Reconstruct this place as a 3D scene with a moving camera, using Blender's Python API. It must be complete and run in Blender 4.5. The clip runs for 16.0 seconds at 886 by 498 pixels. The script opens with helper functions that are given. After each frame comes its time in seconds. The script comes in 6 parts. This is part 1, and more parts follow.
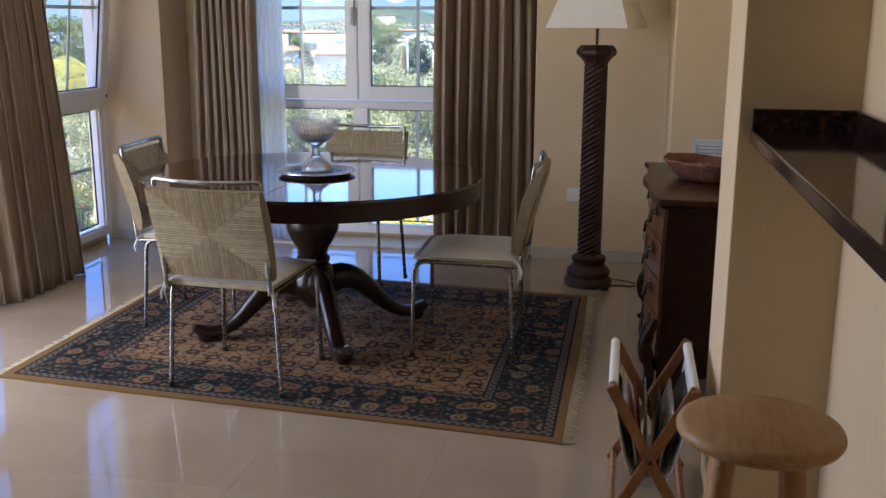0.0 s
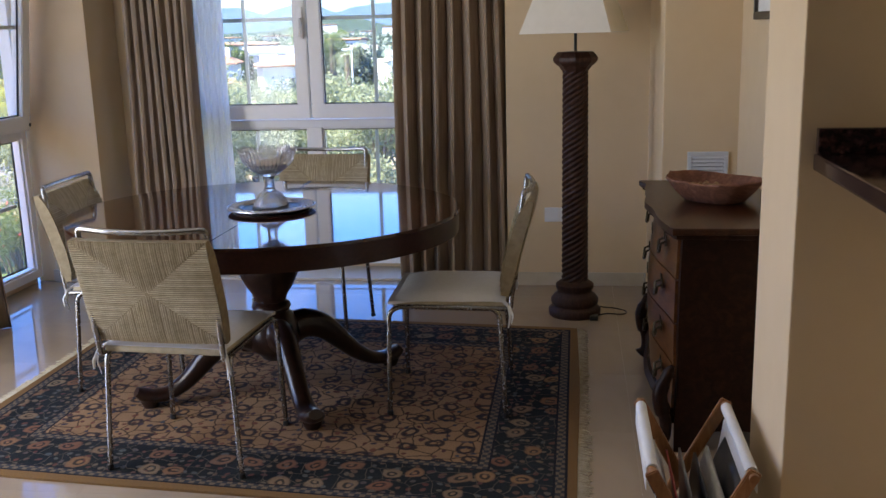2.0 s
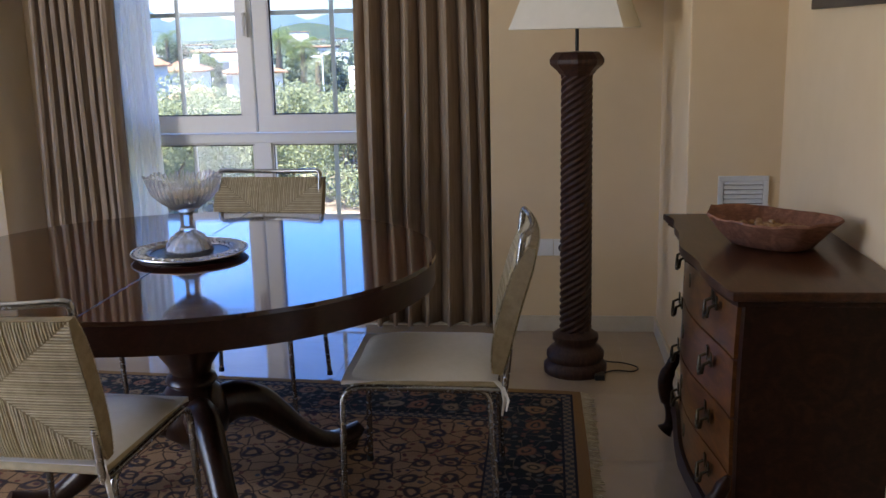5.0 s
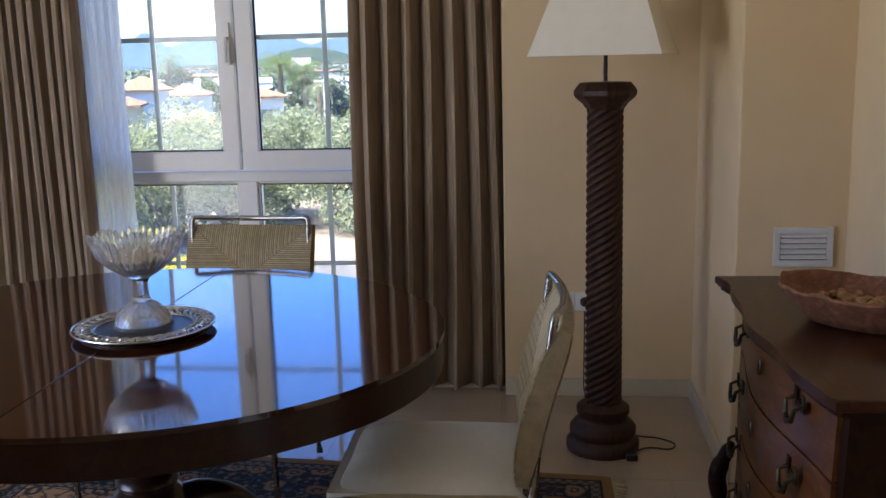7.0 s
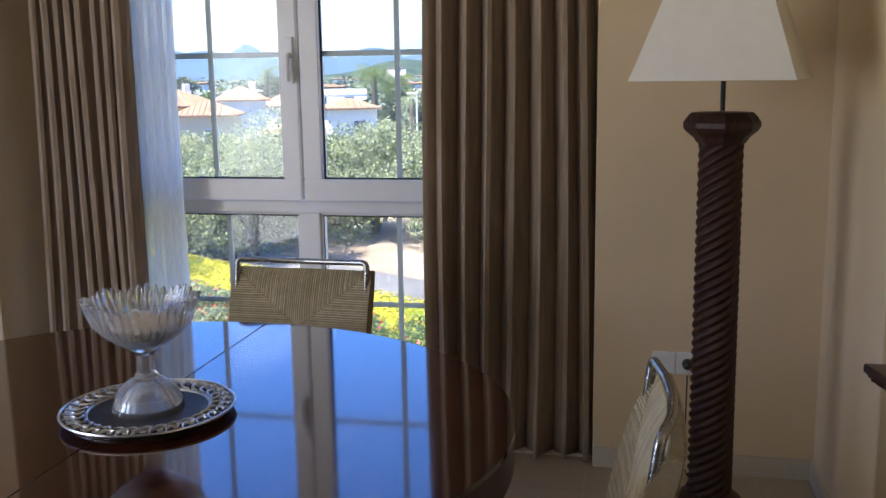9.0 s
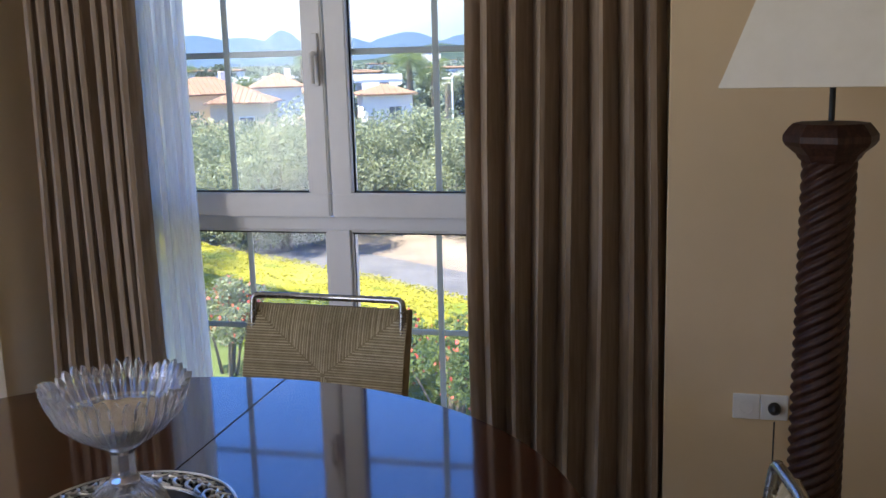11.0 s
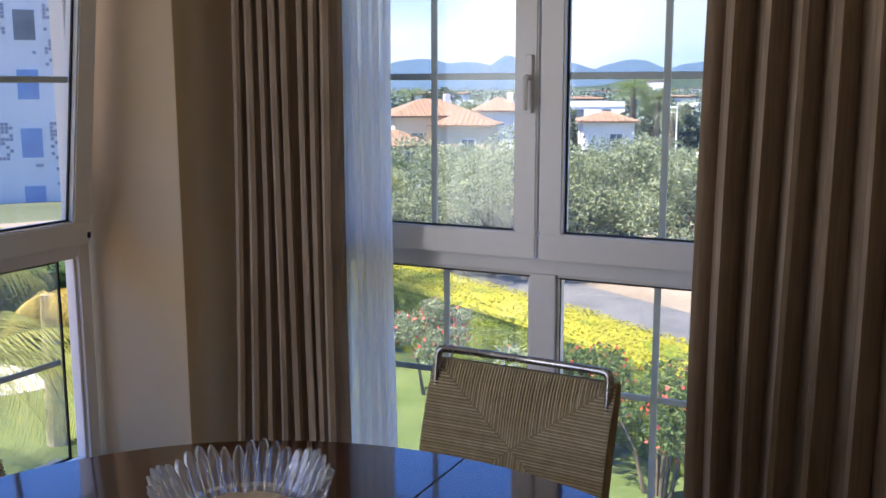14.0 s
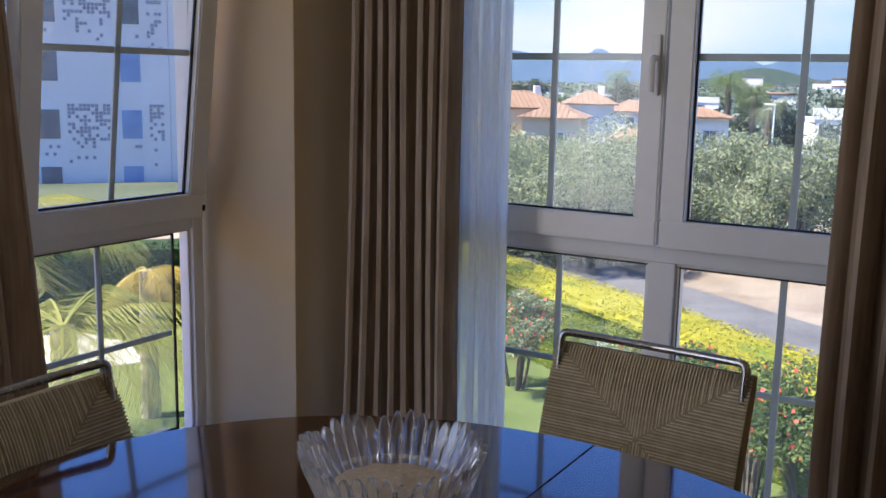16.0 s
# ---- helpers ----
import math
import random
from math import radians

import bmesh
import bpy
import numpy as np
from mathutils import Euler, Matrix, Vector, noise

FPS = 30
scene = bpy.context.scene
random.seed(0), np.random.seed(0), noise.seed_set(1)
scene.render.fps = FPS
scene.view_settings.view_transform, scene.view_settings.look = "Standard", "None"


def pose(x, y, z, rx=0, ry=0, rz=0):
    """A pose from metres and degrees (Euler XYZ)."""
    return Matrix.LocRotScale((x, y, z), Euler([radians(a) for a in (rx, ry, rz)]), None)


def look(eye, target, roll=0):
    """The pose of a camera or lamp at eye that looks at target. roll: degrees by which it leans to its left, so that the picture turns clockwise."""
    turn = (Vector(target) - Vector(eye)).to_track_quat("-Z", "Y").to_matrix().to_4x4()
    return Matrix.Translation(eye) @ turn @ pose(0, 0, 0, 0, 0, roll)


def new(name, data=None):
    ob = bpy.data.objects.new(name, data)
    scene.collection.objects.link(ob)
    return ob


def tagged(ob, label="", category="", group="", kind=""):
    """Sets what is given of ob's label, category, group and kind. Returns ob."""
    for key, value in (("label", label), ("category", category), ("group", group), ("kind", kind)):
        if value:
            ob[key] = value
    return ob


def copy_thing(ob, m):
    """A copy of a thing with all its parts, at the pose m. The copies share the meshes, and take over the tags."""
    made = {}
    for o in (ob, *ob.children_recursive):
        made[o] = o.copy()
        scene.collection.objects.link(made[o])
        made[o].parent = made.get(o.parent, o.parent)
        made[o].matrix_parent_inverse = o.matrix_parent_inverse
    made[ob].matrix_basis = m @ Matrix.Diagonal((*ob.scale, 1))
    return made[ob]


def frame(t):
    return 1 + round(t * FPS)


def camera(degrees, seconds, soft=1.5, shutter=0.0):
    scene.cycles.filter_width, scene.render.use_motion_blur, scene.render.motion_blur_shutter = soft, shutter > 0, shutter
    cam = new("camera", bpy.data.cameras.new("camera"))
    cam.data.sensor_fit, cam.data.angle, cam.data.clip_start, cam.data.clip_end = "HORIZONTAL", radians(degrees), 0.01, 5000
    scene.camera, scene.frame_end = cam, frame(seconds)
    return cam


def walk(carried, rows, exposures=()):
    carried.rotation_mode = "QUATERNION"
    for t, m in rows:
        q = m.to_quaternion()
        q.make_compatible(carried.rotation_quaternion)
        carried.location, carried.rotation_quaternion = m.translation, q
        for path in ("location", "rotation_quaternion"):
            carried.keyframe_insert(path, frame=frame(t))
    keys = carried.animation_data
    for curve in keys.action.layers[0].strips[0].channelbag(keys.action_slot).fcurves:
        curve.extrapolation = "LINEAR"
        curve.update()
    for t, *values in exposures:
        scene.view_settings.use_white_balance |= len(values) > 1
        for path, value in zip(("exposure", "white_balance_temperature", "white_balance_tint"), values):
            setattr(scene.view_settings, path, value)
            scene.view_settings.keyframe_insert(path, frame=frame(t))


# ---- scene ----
cam = camera(49.1, 16.0)
# seconds, eye, target, roll
PATH = [
    (0, (-0.205, 0.791, 1.423), (-0.569, 2.704, 0.966), 0.2),
    (0.5, (-0.241, 0.902, 1.424), (-0.591, 2.818, 0.968), 0.0),
    (1, (-0.283, 1.023, 1.423), (-0.612, 2.942, 0.967), -0.3),
    (1.5, (-0.342, 1.164, 1.426), (-0.641, 3.09, 0.978), -0.7),
    (2, (-0.396, 1.303, 1.433), (-0.662, 3.234, 0.988), -1.6),
    (2.5, (-0.436, 1.429, 1.429), (-0.68, 3.363, 0.982), -2.1),
    (3, (-0.46, 1.566, 1.422), (-0.702, 3.502, 0.979), -2.2),
    (5.5, (-0.531, 2.346, 1.378), (-0.726, 4.292, 0.957), -1.1),
    (6, (-0.557, 2.486, 1.385), (-0.724, 4.438, 0.981), -1.4),
    (6.5, (-0.577, 2.603, 1.39), (-0.749, 4.557, 0.998), -1.5),
    (7, (-0.586, 2.724, 1.392), (-0.799, 4.675, 1.008), -1.4),
    (7.5, (-0.583, 2.863, 1.402), (-0.854, 4.807, 1.02), -1.2),
    (8, (-0.587, 2.999, 1.412), (-0.91, 4.94, 1.057), -0.5),
    (8.5, (-0.593, 3.115, 1.414), (-0.962, 5.049, 1.062), -0.6),
    (11, (-0.732, 3.671, 1.474), (-1.199, 5.577, 1.088), -1.6),
    (11.5, (-0.75, 3.76, 1.477), (-1.293, 5.65, 1.111), -1.3),
    (12, (-0.767, 3.858, 1.477), (-1.404, 5.719, 1.116), -0.7),
    (12.5, (-0.778, 3.94, 1.479), (-1.511, 5.769, 1.135), -0.5),
    (13, (-0.785, 3.989, 1.48), (-1.585, 5.791, 1.143), -0.3),
    (13.5, (-0.811, 4.021, 1.476), (-1.658, 5.802, 1.142), -0.1),
    (14, (-0.841, 4.039, 1.471), (-1.718, 5.805, 1.142), -0.1),
    (14.5, (-0.871, 4.049, 1.462), (-1.778, 5.8, 1.127), 0.1),
    (15, (-0.9, 4.051, 1.452), (-1.837, 5.784, 1.109), 0.7),
    (15.5, (-0.926, 4.047, 1.441), (-1.905, 5.756, 1.094), 1.1),
    (16, (-0.952, 4.037, 1.431), (-1.978, 5.718, 1.083), 1.1),
]
EXPOSURE = [(0.0, 2.95, 6750, 18), (3.0, 2.95, 6750, 18), (6.0, 2.86, 6800, 17), (8.5, 2.74, 6750, 17),
            (11.0, 2.58, 6750, 17), (12.5, 2.52, 6850, 17), (14.0, 2.30, 6850, 19), (16.0, 2.08, 6750, 20)]
walk(cam, [(t, look(eye, target, roll)) for t, eye, target, roll in PATH], EXPOSURE)

# ---- world and light ----
SUN_EL, SUN_AZ = 62.0, 225.0      # degrees; azimuth clockwise from +y
world = bpy.data.worlds.new("sky")
scene.world = world
world.use_nodes = True
wn = world.node_tree.nodes
wn.clear()
sky = wn.new("ShaderNodeTexSky")
sky.sky_type, sky.sun_disc = "NISHITA", False
sky.sun_elevation, sky.sun_rotation = radians(SUN_EL), radians(SUN_AZ)
sky.air_density, sky.dust_density, sky.ozone_density = 0.8, 0.0, 6.0
wbg, wout = wn.new("ShaderNodeBackground"), wn.new("ShaderNodeOutputWorld")
wbg.inputs["Strength"].default_value = 0.085
# deep clear sky above, hazy low sky with thin cloud
wtc, wmap, wcl = wn.new("ShaderNodeTexCoord"), wn.new("ShaderNodeMapping"), wn.new("ShaderNodeTexNoise")
wmap.inputs["Scale"].default_value = (1.2, 1.2, 4.5)
wcl.inputs["Scale"].default_value, wcl.inputs["Detail"].default_value = 2.2, 7.0
wrp = wn.new("ShaderNodeValToRGB")
wrp.color_ramp.elements[0].position, wrp.color_ramp.elements[1].position = 0.38, 0.66
wmx = wn.new("ShaderNodeMix")
wmx.data_type = "RGBA"
wcm = wn.new("ShaderNodeMix")
wcm.data_type = "RGBA"
wcm.inputs["A"].default_value, wcm.inputs["B"].default_value = (1.4, 2.45, 3.5, 1.0), (3.0, 3.35, 3.6, 1.0)
wl = world.node_tree.links
wl.new(wtc.outputs["Generated"], wmap.inputs["Vector"])
wl.new(wmap.outputs[0], wcl.inputs["Vector"])
wl.new(wcl.outputs["Fac"], wrp.inputs["Fac"])
wsep, wlow = wn.new("ShaderNodeSeparateXYZ"), wn.new("ShaderNodeMapRange")
wlow.inputs["From Min"].default_value, wlow.inputs["From Max"].default_value = 0.20, 0.10
wl.new(wtc.outputs["Generated"], wsep.inputs[0])
wl.new(wsep.outputs[2], wlow.inputs["Value"])
wl.new(wrp.outputs["Color"], wcm.inputs["Factor"])
wl.new(wlow.outputs[0], wmx.inputs["Factor"])
wl.new(wcm.outputs["Result"], wmx.inputs["B"])
wdeep = wn.new("ShaderNodeMix")
wdeep.data_type, wdeep.blend_type = "RGBA", "MULTIPLY"
wdeep.inputs["Factor"].default_value, wdeep.inputs["B"].default_value = 1.0, (0.50, 0.84, 1.32, 1.0)
wl.new(sky.outputs[0], wdeep.inputs["A"])
wl.new(wdeep.outputs["Result"], wmx.inputs["A"])
wl.new(wmx.outputs["Result"], wbg.inputs["Color"])
wl.new(wbg.outputs[0], wout.inputs["Surface"])

sun = new("sun", bpy.data.lights.new("sun", "SUN"))
sun.data.energy, sun.data.angle, sun.data.color = 4.2, radians(0.6), (1.0, 0.95, 0.86)
sd = Vector((math.sin(radians(SUN_AZ)) * math.cos(radians(SUN_EL)), math.cos(radians(SUN_AZ)) * math.cos(radians(SUN_EL)), math.sin(radians(SUN_EL))))
sun.matrix_world = look(sd * 60, (0, 0, 0))


def area_fill(name, m, w, h, power):
    """Area lamp added in an opening to stand for its sky light."""
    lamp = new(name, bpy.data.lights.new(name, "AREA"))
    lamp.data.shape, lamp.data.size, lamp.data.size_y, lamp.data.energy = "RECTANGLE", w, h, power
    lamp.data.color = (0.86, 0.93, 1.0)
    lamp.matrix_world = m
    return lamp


# Added lamp, tilted to brighten the dining end; its window is unseen.
area_fill("fill_light_terrace", look((-3.50, 3.6, 1.2), (0.0, 5.4, 0.9)), 1.4, 2.2, 7.2)

# ---- materials ----
def mat(name, rough=0.5, metal=0.0, spec=0.5):
    m = bpy.data.materials.new(name)
    m.use_nodes = True
    p = m.node_tree.nodes["Principled BSDF"]
    p.inputs["Roughness"].default_value, p.inputs["Metallic"].default_value = rough, metal
    p.inputs["Specular IOR Level"].default_value = spec
    return m, m.node_tree.nodes, m.node_tree.links, p


def coords(n, l, scale=(1, 1, 1), rot=(0, 0, 0), kind="Object"):
    tc, mp = n.new("ShaderNodeTexCoord"), n.new("ShaderNodeMapping")
    mp.inputs["Scale"].default_value, mp.inputs["Rotation"].default_value = scale, rot
    l.new(tc.outputs[kind], mp.inputs["Vector"])
    return mp.outputs[0]


def noise_tex(n, l, vec, scale, detail=4.0, rough=0.55, dist=0.0):
    t = n.new("ShaderNodeTexNoise")
    t.inputs["Scale"].default_value, t.inputs["Detail"].default_value = scale, detail
    t.inputs["Roughness"].default_value, t.inputs["Distortion"].default_value = rough, dist
    l.new(vec, t.inputs["Vector"])
    return t.outputs["Fac"]


def ramp(n, l, fac, stops):
    r = n.new("ShaderNodeValToRGB")
    e = r.color_ramp.elements
    while len(e) < len(stops):
        e.new(0.5)
    for k, (pos, col) in zip(e, stops):
        k.position, k.color = pos, (*col, 1.0)
    l.new(fac, r.inputs["Fac"])
    return r.outputs["Color"]


def mixc(n, l, fac, a, b, blend="MIX"):
    m = n.new("ShaderNodeMix")
    m.data_type, m.blend_type = "RGBA", blend
    for sock, v in ((m.inputs["Factor"], fac), (m.inputs["A"], a), (m.inputs["B"], b)):
        if isinstance(v, (int, float)):
            sock.default_value = v
        elif isinstance(v, tuple):
            sock.default_value = (*v, 1.0)
        else:
            l.new(v, sock)
    return m.outputs["Result"]


def mathn(n, l, op, a, b=0.0, c=None):
    m = n.new("ShaderNodeMath")
    m.operation = op
    for i, v in enumerate((a, b) if c is None else (a, b, c)):
        if isinstance(v, (int, float)):
            m.inputs[i].default_value = v
        else:
            l.new(v, m.inputs[i])
    return m.outputs[0]


def bump(n, l, p, height, strength=0.3, dist=0.01):
    b = n.new("ShaderNodeBump")
    b.inputs["Strength"].default_value, b.inputs["Distance"].default_value = strength, dist
    l.new(height, b.inputs["Height"])
    l.new(b.outputs[0], p.inputs["Normal"])


def simple(name, a, b, scale=8.0, rough=0.5, metal=0.0, spec=0.5, bumps=0.0, bscale=60.0, stretch=(1, 1, 1), rvar=0.0):
    """Two tones broken up at two scales, with fine relief."""
    m, n, l, p = mat(name, rough, metal, spec)
    v = coords(n, l, stretch)
    big, small = noise_tex(n, l, v, scale, 3.0), noise_tex(n, l, v, scale * 9, 4.0)
    f = mathn(n, l, "ADD", mathn(n, l, "MULTIPLY", big, 0.65), mathn(n, l, "MULTIPLY", small, 0.35))
    l.new(ramp(n, l, f, [(0.36, a), (0.64, b)]), p.inputs["Base Color"])
    if rvar:
        l.new(mathn(n, l, "MULTIPLY_ADD", small, rvar, rough - rvar / 2), p.inputs["Roughness"])
    if bumps:
        bump(n, l, p, noise_tex(n, l, v, bscale, 4.0), bumps, 0.004)
    return m


def wood(name, dark, mid, light, grain=(1.2, 14, 14), rough=0.35, spec=0.5, bumps=0.08, coat=0.0):
    """Grain that runs along the thing's x."""
    m, n, l, p = mat(name, rough, 0.0, spec)
    v = coords(n, l, grain)
    w = noise_tex(n, l, v, 3.0, 6.0, 0.6, 1.2)
    fine = noise_tex(n, l, coords(n, l, (grain[0] * 2, grain[1] * 7, grain[2] * 7)), 4.0, 3.0)
    f = mathn(n, l, "ADD", mathn(n, l, "MULTIPLY", w, 0.72), mathn(n, l, "MULTIPLY", fine, 0.28))
    l.new(ramp(n, l, f, [(0.34, dark), (0.5, mid), (0.66, light)]), p.inputs["Base Color"])
    bump(n, l, p, f, bumps, 0.003)
    p.inputs["Coat Weight"].default_value, p.inputs["Coat Roughness"].default_value, p.inputs["Coat IOR"].default_value = coat, 0.04, 1.5
    return m


WALL = simple("cream_wall_paint", (0.68, 0.52, 0.325), (0.72, 0.56, 0.36), 1.1, 0.75, spec=0.25, bumps=0.06, bscale=140)
CEIL = simple("white_ceiling_paint", (0.80, 0.78, 0.72), (0.83, 0.81, 0.76), 1.5, 0.85, spec=0.2, bumps=0.05, bscale=120)
PVC = simple("white_window_plastic", (0.82, 0.81, 0.80), (0.86, 0.85, 0.84), 3.0, 0.3)
RUBBER = simple("black_gasket", (0.012, 0.012, 0.012), (0.02, 0.02, 0.02), 30, 0.6)
BARS = simple("grey_glazing_bar", (0.58, 0.62, 0.62), (0.66, 0.69, 0.69), 8, 0.4)
STEEL = simple("satin_chrome_tube", (0.30, 0.295, 0.29), (0.40, 0.395, 0.39), 10, 0.26, metal=1.0, rvar=0.12)
def cords():
    """Paper cord, each strand a little lighter or darker than the next."""
    m, n, l, p = mat("natural_paper_cord", 0.85, 0.0, 0.2)
    v, g = coords(n, l), n.new("ShaderNodeNewGeometry")
    strand = ramp(n, l, g.outputs["Random Per Island"], [(0.0, (0.47, 0.39, 0.25)), (0.5, (0.55, 0.465, 0.31)), (1.0, (0.64, 0.55, 0.38))])
    l.new(mixc(n, l, 0.5, strand, ramp(n, l, noise_tex(n, l, v, 40, 4.0), [(0.35, (0.75, 0.75, 0.75)), (0.65, (1.1, 1.1, 1.1))]), "MULTIPLY"), p.inputs["Base Color"])
    bump(n, l, p, noise_tex(n, l, v, 400, 3.0), 0.25, 0.004)
    return m


WHITE_CUSHION = simple("white_cotton_cushion", (0.74, 0.72, 0.68), (0.82, 0.80, 0.77), 7, 0.9, spec=0.2, bumps=0.2, bscale=240)
CORD = cords()
# Cord colour darkened to stand for shade in the gaps between strands.
CORD_CORE = simple("shaded_cord_core", (0.26, 0.205, 0.125), (0.35, 0.285, 0.18), 40, 0.9, spec=0.1)
CORD_TIE = simple("white_cotton_tie", (0.72, 0.70, 0.66), (0.8, 0.78, 0.74), 40, 0.9, spec=0.2)
TABLE_WOOD = wood("polished_mahogany", (0.018, 0.004, 0.002), (0.034, 0.008, 0.004), (0.058, 0.016, 0.007), (10, 1.0, 10), 0.08, 0.55, 0.02, 0.78)
TABLE_EDGE = wood("dark_mahogany_apron", (0.016, 0.004, 0.0025), (0.026, 0.007, 0.004), (0.038, 0.012, 0.007), (10, 1.0, 10), 0.3, 0.35, 0.03, 0.1)
LEG_WOOD = wood("dark_turned_mahogany", (0.010, 0.004, 0.003), (0.020, 0.008, 0.005), (0.040, 0.016, 0.010), (8, 8, 1.2), 0.28, 0.5, 0.06, 0.2)
LAMP_WOOD = wood("dark_carved_wood", (0.022, 0.008, 0.005), (0.045, 0.017, 0.010), (0.080, 0.034, 0.020), (16, 16, 2.0), 0.5, 0.35, 0.15)
CAB_WOOD = wood("walnut_veneer", (0.050, 0.016, 0.004), (0.100, 0.034, 0.008), (0.160, 0.062, 0.016), (3.0, 3.0, 9), 0.34, 0.45, 0.06, 0.12)
CAB_TOP = wood("polished_walnut_top", (0.022, 0.007, 0.003), (0.040, 0.013, 0.0055), (0.066, 0.023, 0.010), (9, 1.4, 9), 0.3, 0.3, 0.04, 0.06)
# Dark frame wood, deepened further to hold the shade on the side.
CAB_DARK = wood("walnut_frame_with_shade", (0.010, 0.003, 0.0015), (0.018, 0.0055, 0.0026), (0.032, 0.011, 0.005), (9, 1.4, 9), 0.42, 0.18, 0.05, 0.0)
BOWL_WOOD = wood("rough_hewn_red_wood", (0.11, 0.045, 0.026), (0.20, 0.085, 0.050), (0.30, 0.14, 0.085), (9, 2, 9), 0.7, 0.25, 0.5)
PINE = wood("light_oiled_beech", (0.38, 0.20, 0.088), (0.46, 0.255, 0.115), (0.53, 0.31, 0.15), (14, 1.6, 14), 0.45, 0.4, 0.06)
RACK_WOOD = wood("varnished_beech", (0.24, 0.10, 0.035), (0.33, 0.15, 0.055), (0.42, 0.21, 0.085), (12, 12, 2), 0.4, 0.45, 0.05)
BRASS = simple("dark_patinated_brass", (0.05, 0.04, 0.028), (0.11, 0.09, 0.06), 30, 0.45, metal=1.0, rvar=0.2)
SILVER = simple("tarnished_silver", (0.58, 0.57, 0.55), (0.76, 0.75, 0.73), 25, 0.3, metal=1.0, rvar=0.15)
SILVER_DARK = simple("blackened_silver_ground", (0.03, 0.03, 0.03), (0.07, 0.07, 0.065), 60, 0.4, metal=0.7)
SHADE = simple("ivory_shade_fabric", (0.74, 0.70, 0.60), (0.80, 0.76, 0.67), 3, 0.9, spec=0.2, bumps=0.12, bscale=320)
PLASTIC_W = simple("white_switch_plastic", (0.76, 0.76, 0.74), (0.8, 0.8, 0.78), 12, 0.35)
BLACK = simple("black_plastic", (0.010, 0.010, 0.011), (0.018, 0.018, 0.019), 20, 0.45)
VENT = simple("white_metal_grille", (0.60, 0.62, 0.64), (0.68, 0.70, 0.71), 12, 0.4)
NUTS = simple("brown_nut_shells", (0.22, 0.11, 0.05), (0.42, 0.25, 0.12), 30, 0.7, bumps=0.4, bscale=90)
SALT = simple("coarse_beige_sand", (0.50, 0.40, 0.29), (0.72, 0.62, 0.50), 160, 0.85, bumps=0.7, bscale=420)
CANVAS = simple("white_canvas", (0.70, 0.69, 0.67), (0.78, 0.77, 0.75), 14, 0.9, spec=0.2, bumps=0.2, bscale=300)
FRINGE = simple("ivory_wool_fringe", (0.46, 0.38, 0.24), (0.62, 0.54, 0.38), 30, 0.95, spec=0.1)
FRAME_WOOD = simple("dark_grey_picture_frame", (0.035, 0.030, 0.025), (0.06, 0.052, 0.045), 20, 0.4)


def marble_floor():
    m, n, l, p = mat("polished_cream_marble", 0.07, 0.0, 0.55)
    v = coords(n, l, (1, 1, 1))
    cloud, vein = noise_tex(n, l, v, 1.3, 6.0, 0.6, 0.6), noise_tex(n, l, v, 3.4, 8.0, 0.65, 2.2)
    base = ramp(n, l, cloud, [(0.3, (0.36, 0.275, 0.195)), (0.55, (0.43, 0.34, 0.25)), (0.75, (0.48, 0.39, 0.30))])
    line = ramp(n, l, mathn(n, l, "ABSOLUTE", mathn(n, l, "SUBTRACT", vein, 0.5)), [(0.0, (1, 1, 1)), (0.018, (0, 0, 0))])
    info = n.new("ShaderNodeObjectInfo")
    tone = ramp(n, l, info.outputs["Random"], [(0.0, (0.985, 0.985, 0.98)), (1.0, (1.0, 1.0, 1.0))])
    col = mixc(n, l, mathn(n, l, "MULTIPLY", line, 0.32), base, (0.44, 0.34, 0.22))
    l.new(mixc(n, l, 1.0, col, tone, "MULTIPLY"), p.inputs["Base Color"])
    l.new(mathn(n, l, "MULTIPLY_ADD", cloud, 0.06, 0.035), p.inputs["Roughness"])
    return m


def granite():
    m, n, l, p = mat("polished_dark_granite", 0.08, 0.0, 0.6)
    v = coords(n, l)
    a, b = noise_tex(n, l, v, 60, 3.0, 0.7), noise_tex(n, l, v, 14, 4.0)
    c = ramp(n, l, a, [(0.40, (0.012, 0.007, 0.007)), (0.55, (0.035, 0.018, 0.017)), (0.70, (0.11, 0.06, 0.055))])
    l.new(mixc(n, l, mathn(n, l, "MULTIPLY", b, 0.4), c, (0.03, 0.012, 0.012)), p.inputs["Base Color"])
    return m


def curtain_cloth():
    m, n, l, p = mat("taupe_curtain_cloth", 0.85, 0.0, 0.2)
    v = coords(n, l, (1, 1, 0.06))
    a, b = noise_tex(n, l, v, 90, 3.0), noise_tex(n, l, coords(n, l), 2.0, 3.0)
    f = mathn(n, l, "ADD", mathn(n, l, "MULTIPLY", a, 0.7), mathn(n, l, "MULTIPLY", b, 0.3))
    l.new(ramp(n, l, f, [(0.35, (0.34, 0.25, 0.172)), (0.65, (0.51, 0.39, 0.285))]), p.inputs["Base Color"])
    p.inputs["Sheen Weight"].default_value = 0.2
    bump(n, l, p, a, 0.25, 0.003)
    t = n.new("ShaderNodeBsdfTranslucent")
    t.inputs["Color"].default_value = (0.46, 0.30, 0.20, 1)
    mx = n.new("ShaderNodeMixShader")
    mx.inputs[0].default_value = 0.22
    l.new(p.outputs[0], mx.inputs[1])
    l.new(t.outputs[0], mx.inputs[2])
    l.new(mx.outputs[0], n["Material Output"].inputs["Surface"])
    return m


